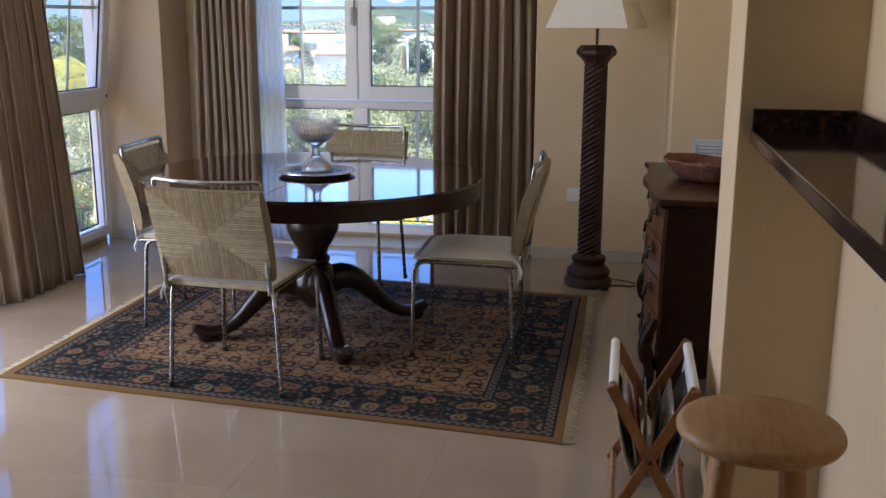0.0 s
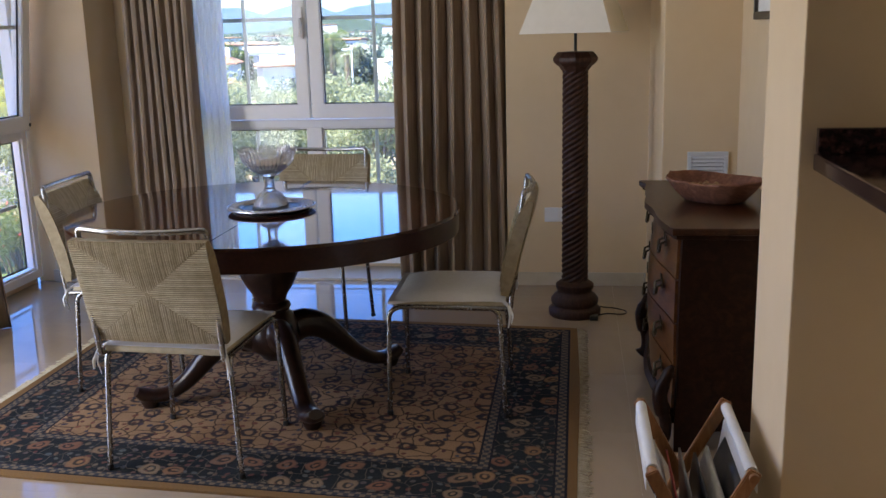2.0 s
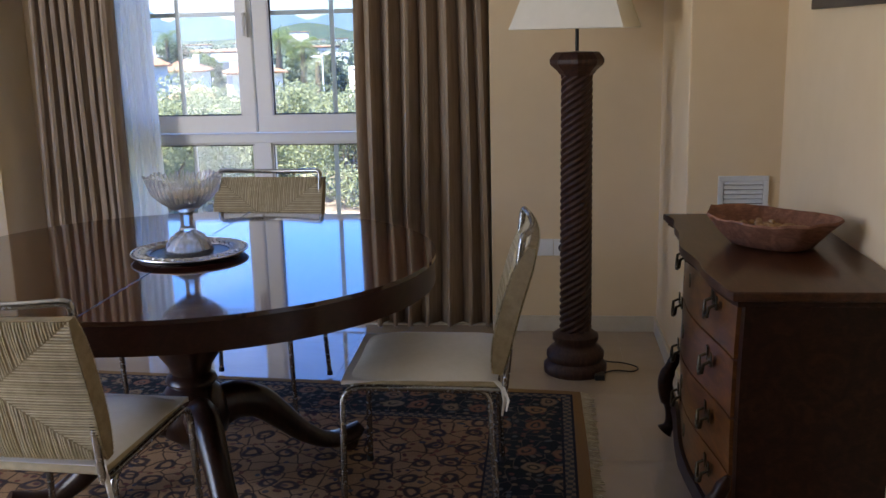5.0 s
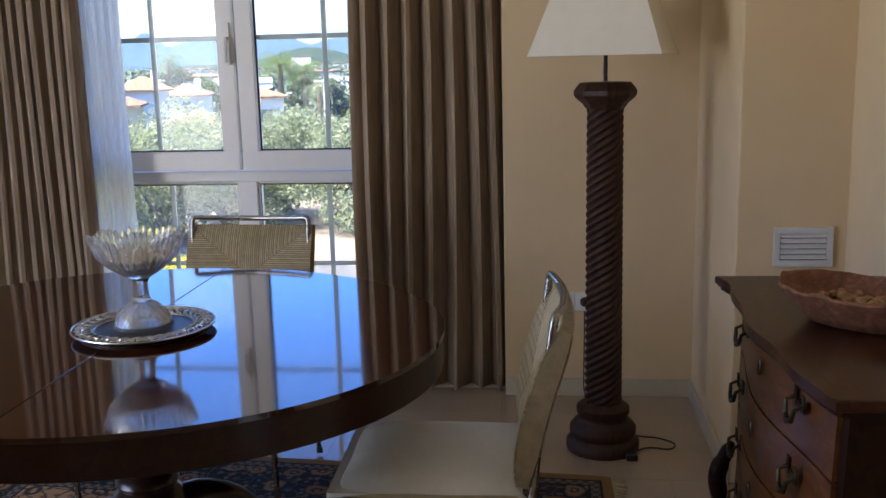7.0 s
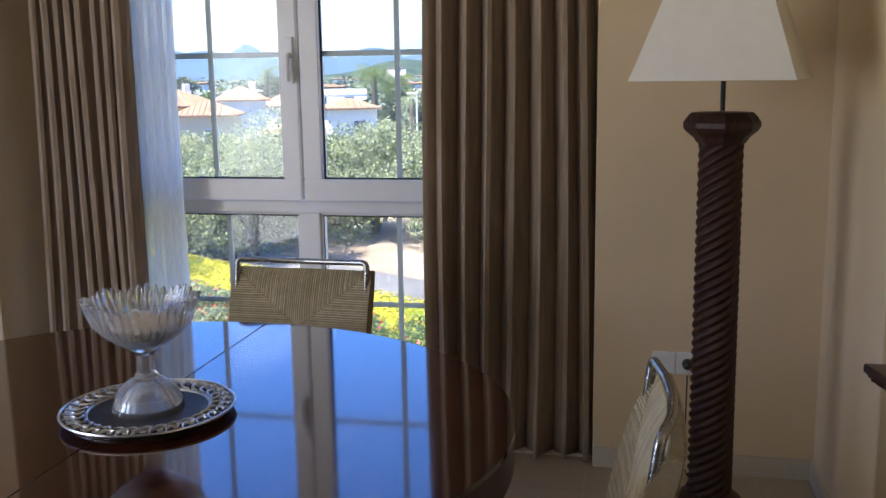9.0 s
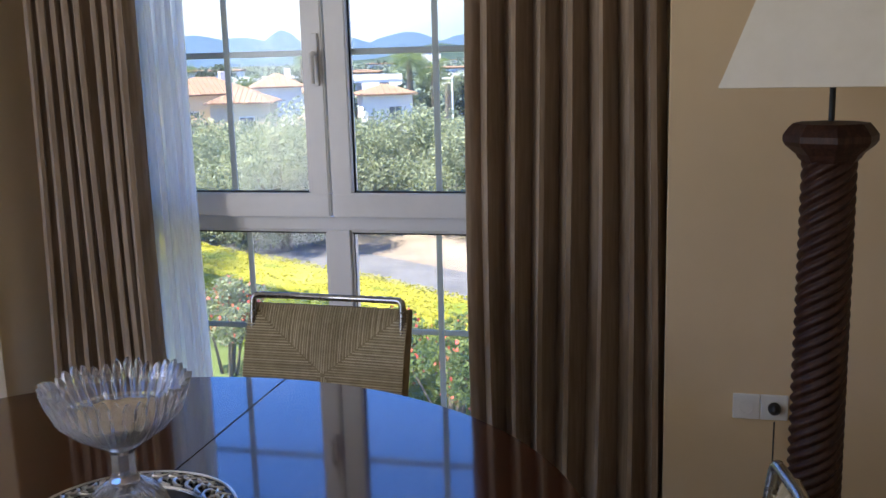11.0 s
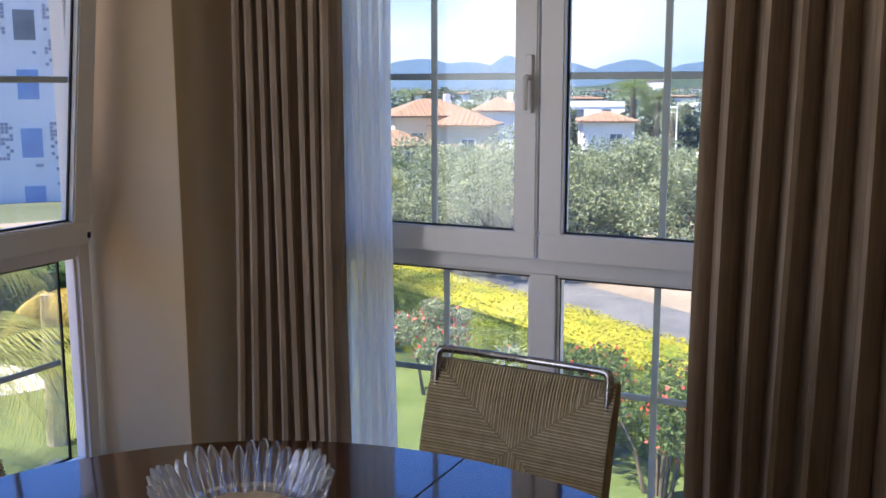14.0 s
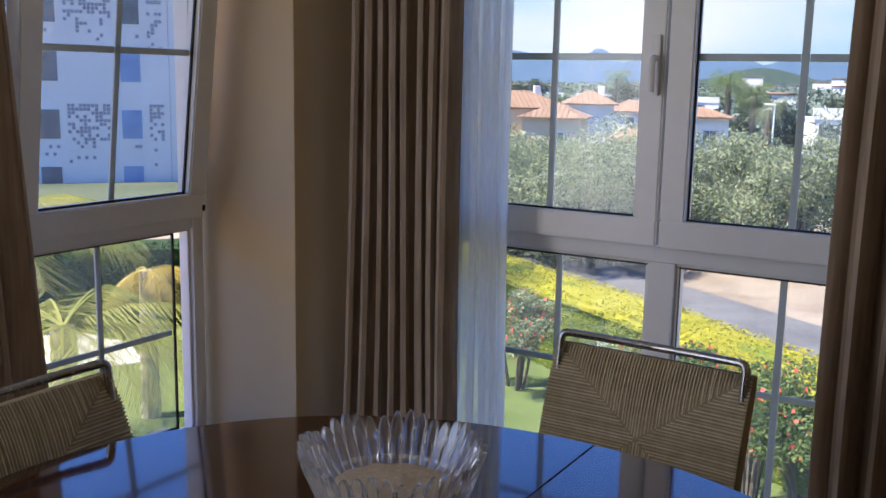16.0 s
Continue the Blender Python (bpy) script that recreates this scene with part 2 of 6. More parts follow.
def sheer_cloth():
    m, n, l, p = mat("white_sheer_voile", 0.9, 0.0, 0.1)
    p.inputs["Base Color"].default_value = (0.86, 0.86, 0.86, 1)
    t, tr, m1, m2 = n.new("ShaderNodeBsdfTranslucent"), n.new("ShaderNodeBsdfTransparent"), n.new("ShaderNodeMixShader"), n.new("ShaderNodeMixShader")
    t.inputs["Color"].default_value = (0.97, 0.97, 0.97, 1)
    m1.inputs[0].default_value = 0.82
    l.new(p.outputs[0], m1.inputs[1])
    l.new(t.outputs[0], m1.inputs[2])
    w = noise_tex(n, l, coords(n, l, (1, 1, 0.1)), 160, 2.0)
    l.new(mathn(n, l, "MULTIPLY_ADD", w, 0.2, 0.42), m2.inputs[0])
    l.new(tr.outputs[0], m2.inputs[1])
    l.new(m1.outputs[0], m2.inputs[2])
    l.new(m2.outputs[0], n["Material Output"].inputs["Surface"])
    return m


def pane_glass():
    m, n, l, p = mat("clear_window_glass")
    fr, gl, tr, mx = n.new("ShaderNodeLayerWeight"), n.new("ShaderNodeBsdfGlossy"), n.new("ShaderNodeBsdfTransparent"), n.new("ShaderNodeMixShader")
    fr.inputs["Blend"].default_value, gl.inputs["Roughness"].default_value = 0.5, 0.02
    tr.inputs["Color"].default_value = (0.93, 0.96, 0.96, 1)
    l.new(mathn(n, l, "MULTIPLY_ADD", mathn(n, l, "POWER", fr.outputs["Facing"], 4.0), 0.6, 0.035), mx.inputs[0])
    l.new(tr.outputs[0], mx.inputs[1])
    l.new(gl.outputs[0], mx.inputs[2])
    # faint translucent veil that imitates daylight glare and lifts the dark tones
    veil, veil_mix = n.new("ShaderNodeBsdfTranslucent"), n.new("ShaderNodeMixShader")
    veil.inputs["Color"].default_value = (0.9, 0.9, 0.9, 1)
    l.new(mathn(n, l, "MULTIPLY_ADD", noise_tex(n, l, coords(n, l), 1.6, 4.0), 0.045, 0.012), veil_mix.inputs[0])
    l.new(mx.outputs[0], veil_mix.inputs[1])
    l.new(veil.outputs[0], veil_mix.inputs[2])
    l.new(veil_mix.outputs[0], n["Material Output"].inputs["Surface"])
    return m


def crystal():
    m, n, l, p = mat("cut_crystal", 0.0)
    p.inputs["Transmission Weight"].default_value, p.inputs["IOR"].default_value = 0.95, 1.55
    p.inputs["Base Color"].default_value = (0.99, 0.99, 0.99, 1)
    # slight translucency added to imitate light caught in the cuts
    t, mx = n.new("ShaderNodeBsdfTranslucent"), n.new("ShaderNodeMixShader")
    t.inputs["Color"].default_value, mx.inputs[0].default_value = (0.95, 0.97, 1.0, 1), 0.05
    l.new(p.outputs[0], mx.inputs[1])
    l.new(t.outputs[0], mx.inputs[2])
    l.new(mx.outputs[0], n["Material Output"].inputs["Surface"])
    return m


FLOOR, GRANITE, CURTAIN, SHEER, GLASS, CRYSTAL = marble_floor(), granite(), curtain_cloth(), sheer_cloth(), pane_glass(), crystal()

# ---- mesh helpers ----
def mesh_of(name, bm, material, smooth=False):
    me = bpy.data.meshes.new(name)
    bmesh.ops.recalc_face_normals(bm, faces=bm.faces)
    bm.to_mesh(me)
    bm.free()
    if smooth:
        for p in me.polygons:
            p.use_smooth = len(p.vertices) <= 8
        me.set_sharp_from_angle(angle=radians(48))
    me.materials.append(material)
    return me


def part(name, bm, material, parent=None, label="", smooth=False, m=None):
    ob = new(name, mesh_of(name, bm, material, smooth))
    if parent is not None:
        ob.parent = parent
    if m is not None:
        ob.matrix_basis = m
    return tagged(ob, label) if label else ob


def thing(name, m, label, category, group="", kind=""):
    ob = new(name)
    ob.empty_display_size = 0.1
    ob.matrix_basis = m
    return tagged(ob, label, category, group, kind)


def boxes(*specs, bevel=0.0, seg=2):
    """Boxes (x0, y0, z0, x1, y1, z1) in one bmesh."""
    bm = bmesh.new()
    for x0, y0, z0, x1, y1, z1 in specs:
        r = bmesh.ops.create_cube(bm, size=1.0)
        for v in r["verts"]:
            v.co = Vector(((x0 + x1) / 2 + v.co.x * (x1 - x0), (y0 + y1) / 2 + v.co.y * (y1 - y0), (z0 + z1) / 2 + v.co.z * (z1 - z0)))
    if bevel:
        bmesh.ops.bevel(bm, geom=bm.edges[:], offset=bevel, segments=seg, affect="EDGES", profile=0.6)
    return bm


def lathe(profile, seg=32, bm=None, at=(0, 0, 0), squash=1.0, wob=None):
    """Turned shape from (radius, height) pairs; wob(angle, height) scales the radius."""
    bm = bm or bmesh.new()
    rings = []
    for r, z in profile:
        ring = []
        for i in range(seg):
            a = 2 * math.pi * i / seg
            rr = r * (wob(a, z) if wob else 1.0)
            ring.append(bm.verts.new((at[0] + rr * math.cos(a), at[1] + rr * squash * math.sin(a), at[2] + z)))
        rings.append(ring)
    for a, b in zip(rings, rings[1:]):
        for i in range(seg):
            bm.faces.new((a[i], a[(i + 1) % seg], b[(i + 1) % seg], b[i]))
    for ring, r in ((rings[0], profile[0][0]), (rings[-1], profile[-1][0])):
        if r > 1e-4:
            bm.faces.new(ring)
    return bm


def tube(points, r, seg=10, bm=None, closed=False, flat=1.0):
    """Round tube through points; r is one radius or one for each point."""
    bm = bm or bmesh.new()
    pts = [Vector(p) for p in points]
    n = len(pts)
    rs = r if isinstance(r, (list, tuple)) else [r] * n
    rings, side = [], None
    for i, p in enumerate(pts):
        a, b = pts[i - 1] if i or closed else pts[0], pts[(i + 1) % n] if i < n - 1 or closed else pts[-1]
        d = (b - a).normalized()
        if side is None:
            side = d.orthogonal().normalized()
        side = (side - d * side.dot(d)).normalized()
        up = d.cross(side)
        rings.append([bm.verts.new(p + rs[i] * (math.cos(t) * side + flat * math.sin(t) * up)) for t in (2 * math.pi * k / seg for k in range(seg))])
    for i in range(n if closed else n - 1):
        a, b = rings[i], rings[(i + 1) % n]
        for k in range(seg):
            bm.faces.new((a[k], a[(k + 1) % seg], b[(k + 1) % seg], b[k]))
    if not closed:
        bm.faces.new(rings[0])
        bm.faces.new(rings[-1])
    return bm


def bend(points, radius=0.05, steps=5):
    """Rounds the corners of a polyline."""
    pts = [Vector(p) for p in points]
    out = [pts[0]]
    for a, b, c in zip(pts, pts[1:], pts[2:]):
        d = min(radius, (a - b).length * 0.48, (c - b).length * 0.48)
        p, q = b + (a - b).normalized() * d, b + (c - b).normalized() * d
        for k in range(steps + 1):
            t = k / steps
            out.append((1 - t) ** 2 * p + 2 * t * (1 - t) * b + t * t * q)
    return out + [pts[-1]]


def slab(outline, z0, z1, bevel=0.0, seg=2):
    """Extruded outline, with rounded edges."""
    bm = bmesh.new()
    lo, hi = [bm.verts.new((x, y, z0)) for x, y in outline], [bm.verts.new((x, y, z1)) for x, y in outline]
    n = len(outline)
    bm.faces.new(lo)
    bm.faces.new(hi)
    for i in range(n):
        bm.faces.new((lo[i], lo[(i + 1) % n], hi[(i + 1) % n], hi[i]))
    if bevel:
        es = [e for e in bm.edges if abs(e.verts[0].co.z - e.verts[1].co.z) < 1e-6]
        bmesh.ops.bevel(bm, geom=es, offset=bevel, segments=seg, affect="EDGES", profile=0.6)
    return bm


# ---- the room ----
WY, WX, RX, CH = 6.626, -3.36, 0.335, 2.62      # lamp wall, window wall to the west, commode wall, ceiling
NX0, NX1, WINY = -3.14, -0.76, 6.93             # niche of the north window
OX0, OX1, OZ0, OZ1 = -2.743, -1.109, 0.04, 2.30  # opening of the north window
WINX, OY0, OY1 = -3.53, 4.975, 6.60             # window to the west


def wall(name, label, *specs, bevel=0.0):
    return tagged(part(name, boxes(*specs, bevel=bevel), WALL), label, "wall", kind="structure")


wall("wall_north", "cream painted wall with a deep window niche",
     (-3.602, WY, 0, NX0, 7.10, CH), (NX1, WY, 0, 0.72, 7.10, CH),
     (NX0, 7.0, 0, OX0, 7.10, CH), (OX1, 7.0, 0, NX1, 7.10, CH), (OX0, 7.0, OZ1, OX1, 7.10, CH), (OX0, 7.0, -0.1, OX1, 7.10, OZ0), bevel=0.004)
wall("wall_west", "cream painted wall beside the tall west window",
     (WX - 0.44, 4.7, 0, WX, OY0 - 0.25, CH), (-3.80, OY0 - 0.25, 0, -3.60, OY0, CH), (-3.80, OY0, OZ1, -3.60, OY1, CH), (-3.80, OY0, -0.1, -3.60, OY1, OZ0),
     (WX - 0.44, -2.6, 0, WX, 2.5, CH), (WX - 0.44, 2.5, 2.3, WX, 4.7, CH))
wall("wall_pilaster", "cream painted boxed-out corner with an air grille", (0.003, 5.786, 0, 0.72, WY, CH), bevel=0.006)
wall("wall_east", "cream painted wall behind the chest of drawers", (RX, 3.80, 0, 0.72, 5.786, CH))
wall("wall_pillar", "cream painted end of the kitchen partition", (0.077, 3.43, 0, 0.72, 3.82, CH), bevel=0.004)
wall("wall_bar", "cream painted low wall carrying the breakfast bar", (0.362, -1.2, 0, 0.56, 3.43, 1.115))
wall("wall_bar_post", "cream painted post above the breakfast bar", (0.377, 3.10, 1.155, 0.72, 3.43, CH))
wall("wall_kitchen", "plain cream kitchen wall", (2.4, -2.6, 0, 2.55, 3.9, CH), (0.72, 3.43, 0, 2.4, 3.6, CH))
wall("wall_south", "plain cream wall closing the living area", (WX - 0.44, -2.75, 0, 2.55, -2.6, CH))
# Slab runs on past the west wall, unseen, to block sun at the window.
tagged(part("ceiling", boxes((WX - 1.6, -2.75, CH, 2.55, 7.40, CH + 0.2)), CEIL), "plain white painted ceiling with an unseen overhang that blocks the sun", "ceiling", kind="structure")

# skirting
SKIRT = simple("marble_skirting", (0.52, 0.45, 0.34), (0.60, 0.53, 0.42), 3, 0.3)
for nm, sp in (("baseboard_north", (NX1 + 0.002, WY - 0.012, 0, 0.001, WY - 0.001, 0.075)), ("baseboard_pilaster", (-0.009, 5.777, 0, 0.002, WY - 0.013, 0.075)),
               ("baseboard_corner", (-3.50, WY - 0.012, 0, NX0 - 0.002, WY - 0.001, 0.075)), ("baseboard_east", (RX - 0.012, 3.83, 0, RX - 0.001, 5.77, 0.075))):
    tagged(part(nm, boxes(sp, bevel=0.002), SKIRT), "cream marble skirting strip", "baseboard", kind="structure")

floor = tagged(part("floor", boxes((WX - 0.44, -2.75, -0.15, 2.55, 7.10, -0.004)), SKIRT), "polished cream marble tile floor", "floor", kind="structure")


# ---- windows ----
def bar_box(x0, z0, x1, z1, y0, y1, bevel=0.004):
    return boxes((x0, y0, z0, x1, y1, z1), bevel=bevel)


def frame_ring(x0, z0, x1, z1, w, y0, y1, bevel=0.005):
    bm = boxes((x0, y0, z0, x1, y1, z0 + w), (x0, y0, z1 - w, x1, y1, z1), (x0, y0, z0 + w, x0 + w, y1, z1 - w), (x1 - w, y0, z0 + w, x1, y1, z1 - w), bevel=bevel)
    return bm


def glazing(parent, x0, z0, x1, z1, y, bars, depth=0.0):
    """Gasket, pane and glazing bars; bars are heights of the cross bars."""
    part("gasket", frame_ring(x0 - 0.002, z0 - 0.002, x1 + 0.002, z1 + 0.002, 0.008, y - 0.012, y - 0.004, 0.0), RUBBER, parent, "thin black rubber gasket")
    g = part("pane", boxes((x0, y - 0.003, z0, x1, y + 0.003, z1)), GLASS, parent, "clear glass pane")
    g.visible_shadow = False
    xm = (x0 + x1) / 2
    part("glazing_bar", boxes((xm - 0.011, y + 0.006, z0, xm + 0.011, y + 0.014, z1), bevel=0.003), BARS, parent, "pale grey glazing bar between the panes")
    for z in bars:
        part("glazing_bar", boxes((x0, y + 0.007, z - 0.011, xm - 0.012, y + 0.013, z + 0.011), (xm + 0.012, y + 0.007, z - 0.011, x1, y + 0.013, z + 0.011), bevel=0.003), BARS, parent)


def tall_window(name, m, label, tilt=0.0, handle_left=True):
    """Fixed lights below, two casements above; x runs along the wall, y outwards, the middle of the opening at x = 0."""
    w = thing(name, m, label, "window", kind="structure")
    h = 0.815
    part("window_frame", frame_ring(-h, OZ0, h, OZ1, 0.05, -0.01, 0.06), PVC, w)
    part("transom", bar_box(-h + 0.05, 0.872, h - 0.05, 0.922, -0.011, 0.058), PVC, w)
    part("mullion", bar_box(-0.044, OZ0 + 0.05, 0.044, 0.872, -0.0105, 0.057), PVC, w)
    for s in (-1, 1):
        x0, x1 = sorted((s * 0.047, s * (h - 0.13)))
        f = part("fixed_light", frame_ring(min(s * 0.044, s * (h - 0.05)), OZ0 + 0.05, max(s * 0.044, s * (h - 0.05)), 0.872, 0.012, 0.005, 0.05), PVC, w)
        glazing(f, x0 + 0.004, 0.125, x1, 0.862, 0.018, (0.49,))
        a0, a1 = sorted((s * 0.004, s * (h - 0.045)))
        b0, b1 = sorted((s * 0.082, s * (h - 0.125)))
        top = pose(0, 0, 0.93, tilt, 0, 0) @ pose(0, 0, -0.93) if tilt and s > 0 else Matrix()
        sash = bmesh.new()
        for bx in ((a0, 0.929, a1, 1.014), (a0, OZ1 - 0.125, a1, OZ1 - 0.045), (a0, 1.014, b0, OZ1 - 0.125), (b1, 1.014, a1, OZ1 - 0.125)):
            r = bmesh.ops.create_cube(sash, size=1.0)
            for v in r["verts"]:
                v.co = Vector(((bx[0] + bx[2]) / 2 + v.co.x * (bx[2] - bx[0]), 0.0 + v.co.y * 0.066, (bx[1] + bx[3]) / 2 + v.co.z * (bx[3] - bx[1])))
        bmesh.ops.bevel(sash, geom=sash.edges[:], offset=0.005, segments=2, affect="EDGES")
        so = part("casement", sash, PVC, w, "white plastic casement tilted inwards at the top" if tilt and s > 0 else "", m=top @ pose(0, -0.034, 0))
        glazing(so, b0, 1.014, b1, OZ1 - 0.125, 0.004, (1.505, 1.99))
        if s < 0:
            hb = boxes((-0.042, -0.046, 1.39, -0.018, -0.033, 1.57), bevel=0.004)
            tube(bend([(-0.030, -0.046, 1.50), (-0.030, -0.075, 1.50), (-0.030, -0.078, 1.40)], 0.02), 0.010, 8, hb)
            part("window_handle", hb, PVC, so, "white lever window handle")
        else:
            part("hinge_cap", lathe([(0.006, 0), (0.006, 0.02)], 10, at=(a1 - 0.01, -0.036, 0.952)), BLACK, so)
    return w


tall_window("window_1", pose(-1.926, WINY + 0.03, 0), "tall white plastic-framed window with grey glazing bars, closed")
tall_window("window_2", pose(WINX - 0.04, 5.785, 0, 0, 0, 90), "tall white plastic-framed window with one casement tilted open", tilt=7.0)
tagged(part("window_sill", boxes((NX0 + 0.01, 6.70, -0.003, NX1 - 0.01, 6.998, 0.012), bevel=0.003), SKIRT), "low cream marble sill strip", "sill", kind="structure")
# terrace opening behind the walk, unseen and assumed
tw = thing("window_3", pose(0, 0, 0), "large white-framed terrace window, unseen, added for light", "window", kind="structure")
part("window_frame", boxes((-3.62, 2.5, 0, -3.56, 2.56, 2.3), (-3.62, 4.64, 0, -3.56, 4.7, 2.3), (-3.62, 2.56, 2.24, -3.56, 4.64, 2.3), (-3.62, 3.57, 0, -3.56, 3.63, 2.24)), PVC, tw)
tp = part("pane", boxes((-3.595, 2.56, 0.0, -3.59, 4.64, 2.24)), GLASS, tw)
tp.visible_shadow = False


# ---- curtains ----
def drape(name, label, m, width, height, folds, depth, material, seed, flare=0.12, thick=0.003, lean=0.0):
    """Hanging cloth along x with uneven folds that open towards the hem."""
    rnd = random.Random(seed)
    ph = [rnd.uniform(-0.9, 0.9) for _ in range(folds + 2)]
    am = [rnd.uniform(0.65, 1.25) for _ in range(folds + 2)]
    nx, nz = folds * 12, 26
    bm, grid = bmesh.new(), []
    for j in range(nz + 1):
        tz = j / nz
        row = []
        for i in range(nx + 1):
            u = i / nx
            k = min(int(u * folds), folds - 1)
            fu = u * folds - k
            amp = am[k] * (1 - fu) + am[k + 1] * fu
            a = 2 * math.pi * u * folds + ph[k] * (1 - fu) + ph[k + 1] * fu
            wide = 1 + flare * (1 - tz) ** 1.5
            sway = 0.02 * math.sin(3 * tz + k * 0.7 + seed) * (1 - tz)
            x = (u - 0.5) * width * wide + 0.018 * math.sin(2 * a) + sway
            y = depth * amp * math.sin(a) * (0.75 + 0.35 * (1 - tz)) + lean * (1 - tz)
            row.append(bm.verts.new((x, y, tz * height)))
        grid.append(row)
    for a, b in zip(grid, grid[1:]):
        for i in range(nx):
            bm.faces.new((a[i], a[i + 1], b[i + 1], b[i]))
    ob = part(name, bm, material, None, label, True, m)
    so = ob.modifiers.new("thickness", "SOLIDIFY")
    so.thickness = thick
    return tagged(ob, label, "curtain")


drape("curtain", "floor-length pleated taupe curtain drawn beside the window", pose(-1.075, 6.70, 0.012), 0.56, 2.52, 7, 0.062, CURTAIN, 3, 0.06)
drape("curtain", "floor-length pleated taupe curtain drawn beside the window", pose(-2.755, 6.71, 0.012), 0.40, 2.52, 8, 0.048, CURTAIN, 5, 0.10)
drape("curtain", "floor-length taupe curtain bunched at the west window", pose(-3.42, 5.37, 0.002, 0, 0, 90), 0.62, 2.55, 7, 0.055, CURTAIN, 9, 0.10, lean=-0.14)
drape("sheer_curtain", "white translucent sheer curtain gathered beside the taupe curtain", pose(-2.50, 6.77, 0.012), 0.25, 2.50, 6, 0.020, SHEER, 12, 0.12, 0.0015)
tagged(part("curtain_rail", boxes((NX0 + 0.01, 6.66, 2.54, NX1 - 0.01, 6.82, 2.575), bevel=0.004), PVC), "white ceiling curtain rail above the window", "curtain rail", kind="structure")
tagged(part("curtain_rail", boxes((-3.50, 4.75, 2.56, -3.40, 6.58, 2.59), bevel=0.004), PVC), "white ceiling curtain rail above the window", "curtain rail", kind="structure")

# ---- rug ----


def rug_cloth():
    m, n, l, p = mat("oriental_wool_pile", 0.95, 0.0, 0.1)
    tc = n.new("ShaderNodeTexCoord")
    sp = n.new("ShaderNodeSeparateXYZ")
    l.new(tc.outputs["Object"], sp.inputs[0])
    hx, hy = 1.155, 0.935
    dx = mathn(n, l, "SUBTRACT", hx, mathn(n, l, "ABSOLUTE", mathn(n, l, "MULTIPLY_ADD", sp.outputs[1], 0.085, sp.outputs[0])))
    dy = mathn(n, l, "SUBTRACT", hy, mathn(n, l, "ABSOLUTE", sp.outputs[1]))
    d = mathn(n, l, "MINIMUM", dx, dy)
    v = coords(n, l)
    warp = n.new("ShaderNodeVectorMath")
    warp.operation = "ADD"
    nz = n.new("ShaderNodeTexNoise")
    nz.inputs["Scale"].default_value = 9.0
    l.new(v, nz.inputs["Vector"])
    sc = n.new("ShaderNodeVectorMath")
    sc.operation = "SCALE"
    sc.inputs["Scale"].default_value = 0.06
    l.new(nz.outputs["Color"], sc.inputs[0])
    l.new(v, warp.inputs[0])
    l.new(sc.outputs[0], warp.inputs[1])

    def cells(scale, rnd=0.75):
        c = n.new("ShaderNodeTexVoronoi")
        c.voronoi_dimensions = "2D"
        c.inputs["Scale"].default_value, c.inputs["Randomness"].default_value = scale, rnd
        l.new(warp.outputs[0], c.inputs["Vector"])
        return c

    big, small, vine = cells(8.5, 0.45), cells(24.0, 0.7), cells(15.0, 0.9)
    vine.feature = "DISTANCE_TO_EDGE"
    # field: beige with dark blossoms, vines and small leaves
    fade = noise_tex(n, l, v, 2.5, 3.0)
    field = ramp(n, l, fade, [(0.35, (0.25, 0.145, 0.072)), (0.65, (0.38, 0.235, 0.125))])
    field = mixc(n, l, ramp(n, l, vine.outputs["Distance"], [(0.0, (1, 1, 1)), (0.075, (0, 0, 0))]), field, (0.022, 0.016, 0.017))
    bud = ramp(n, l, small.outputs["Distance"], [(0.20, (1, 1, 1)), (0.27, (0, 0, 0))])
    hue = n.new("ShaderNodeSeparateColor")
    l.new(small.outputs["Color"], hue.inputs[0])
    budc = ramp(n, l, hue.outputs[0], [(0.0, (0.05, 0.055, 0.075)), (0.45, (0.11, 0.045, 0.035)), (0.75, (0.20, 0.08, 0.05)), (1.0, (0.06, 0.075, 0.085))])
    field = mixc(n, l, mathn(n, l, "MULTIPLY", bud, mathn(n, l, "GREATER_THAN", hue.outputs[1], 0.35)), field, budc)
    ring = ramp(n, l, big.outputs["Distance"], [(0.0, (0, 0, 0)), (0.12, (0, 0, 0)), (0.17, (1, 1, 1)), (0.26, (1, 1, 1)), (0.31, (0, 0, 0))])
    field = mixc(n, l, mathn(n, l, "MULTIPLY", ring, 0.9), field, (0.030, 0.026, 0.032))
    # border: blue-green ground with ochre rosettes
    bgnd = ramp(n, l, fade, [(0.35, (0.014, 0.017, 0.019)), (0.65, (0.026, 0.031, 0.034))])
    bgnd = mixc(n, l, mathn(n, l, "MULTIPLY", bud, 0.9), bgnd, ramp(n, l, hue.outputs[0], [(0.0, (0.16, 0.12, 0.08)), (0.4, (0.13, 0.05, 0.04)), (0.7, (0.09, 0.11, 0.11)), (1.0, (0.20, 0.14, 0.08))]))
    bgnd = mixc(n, l, ramp(n, l, vine.outputs["Distance"], [(0.0, (1, 1, 1)), (0.03, (0, 0, 0))]), bgnd, (0.15, 0.12, 0.085))
    hb = n.new("ShaderNodeSeparateColor")
    l.new(big.outputs["Color"], hb.inputs[0])
    rosc = ramp(n, l, hb.outputs[0], [(0.0, (0.30, 0.17, 0.08)), (0.5, (0.22, 0.10, 0.06)), (1.0, (0.26, 0.20, 0.12))])
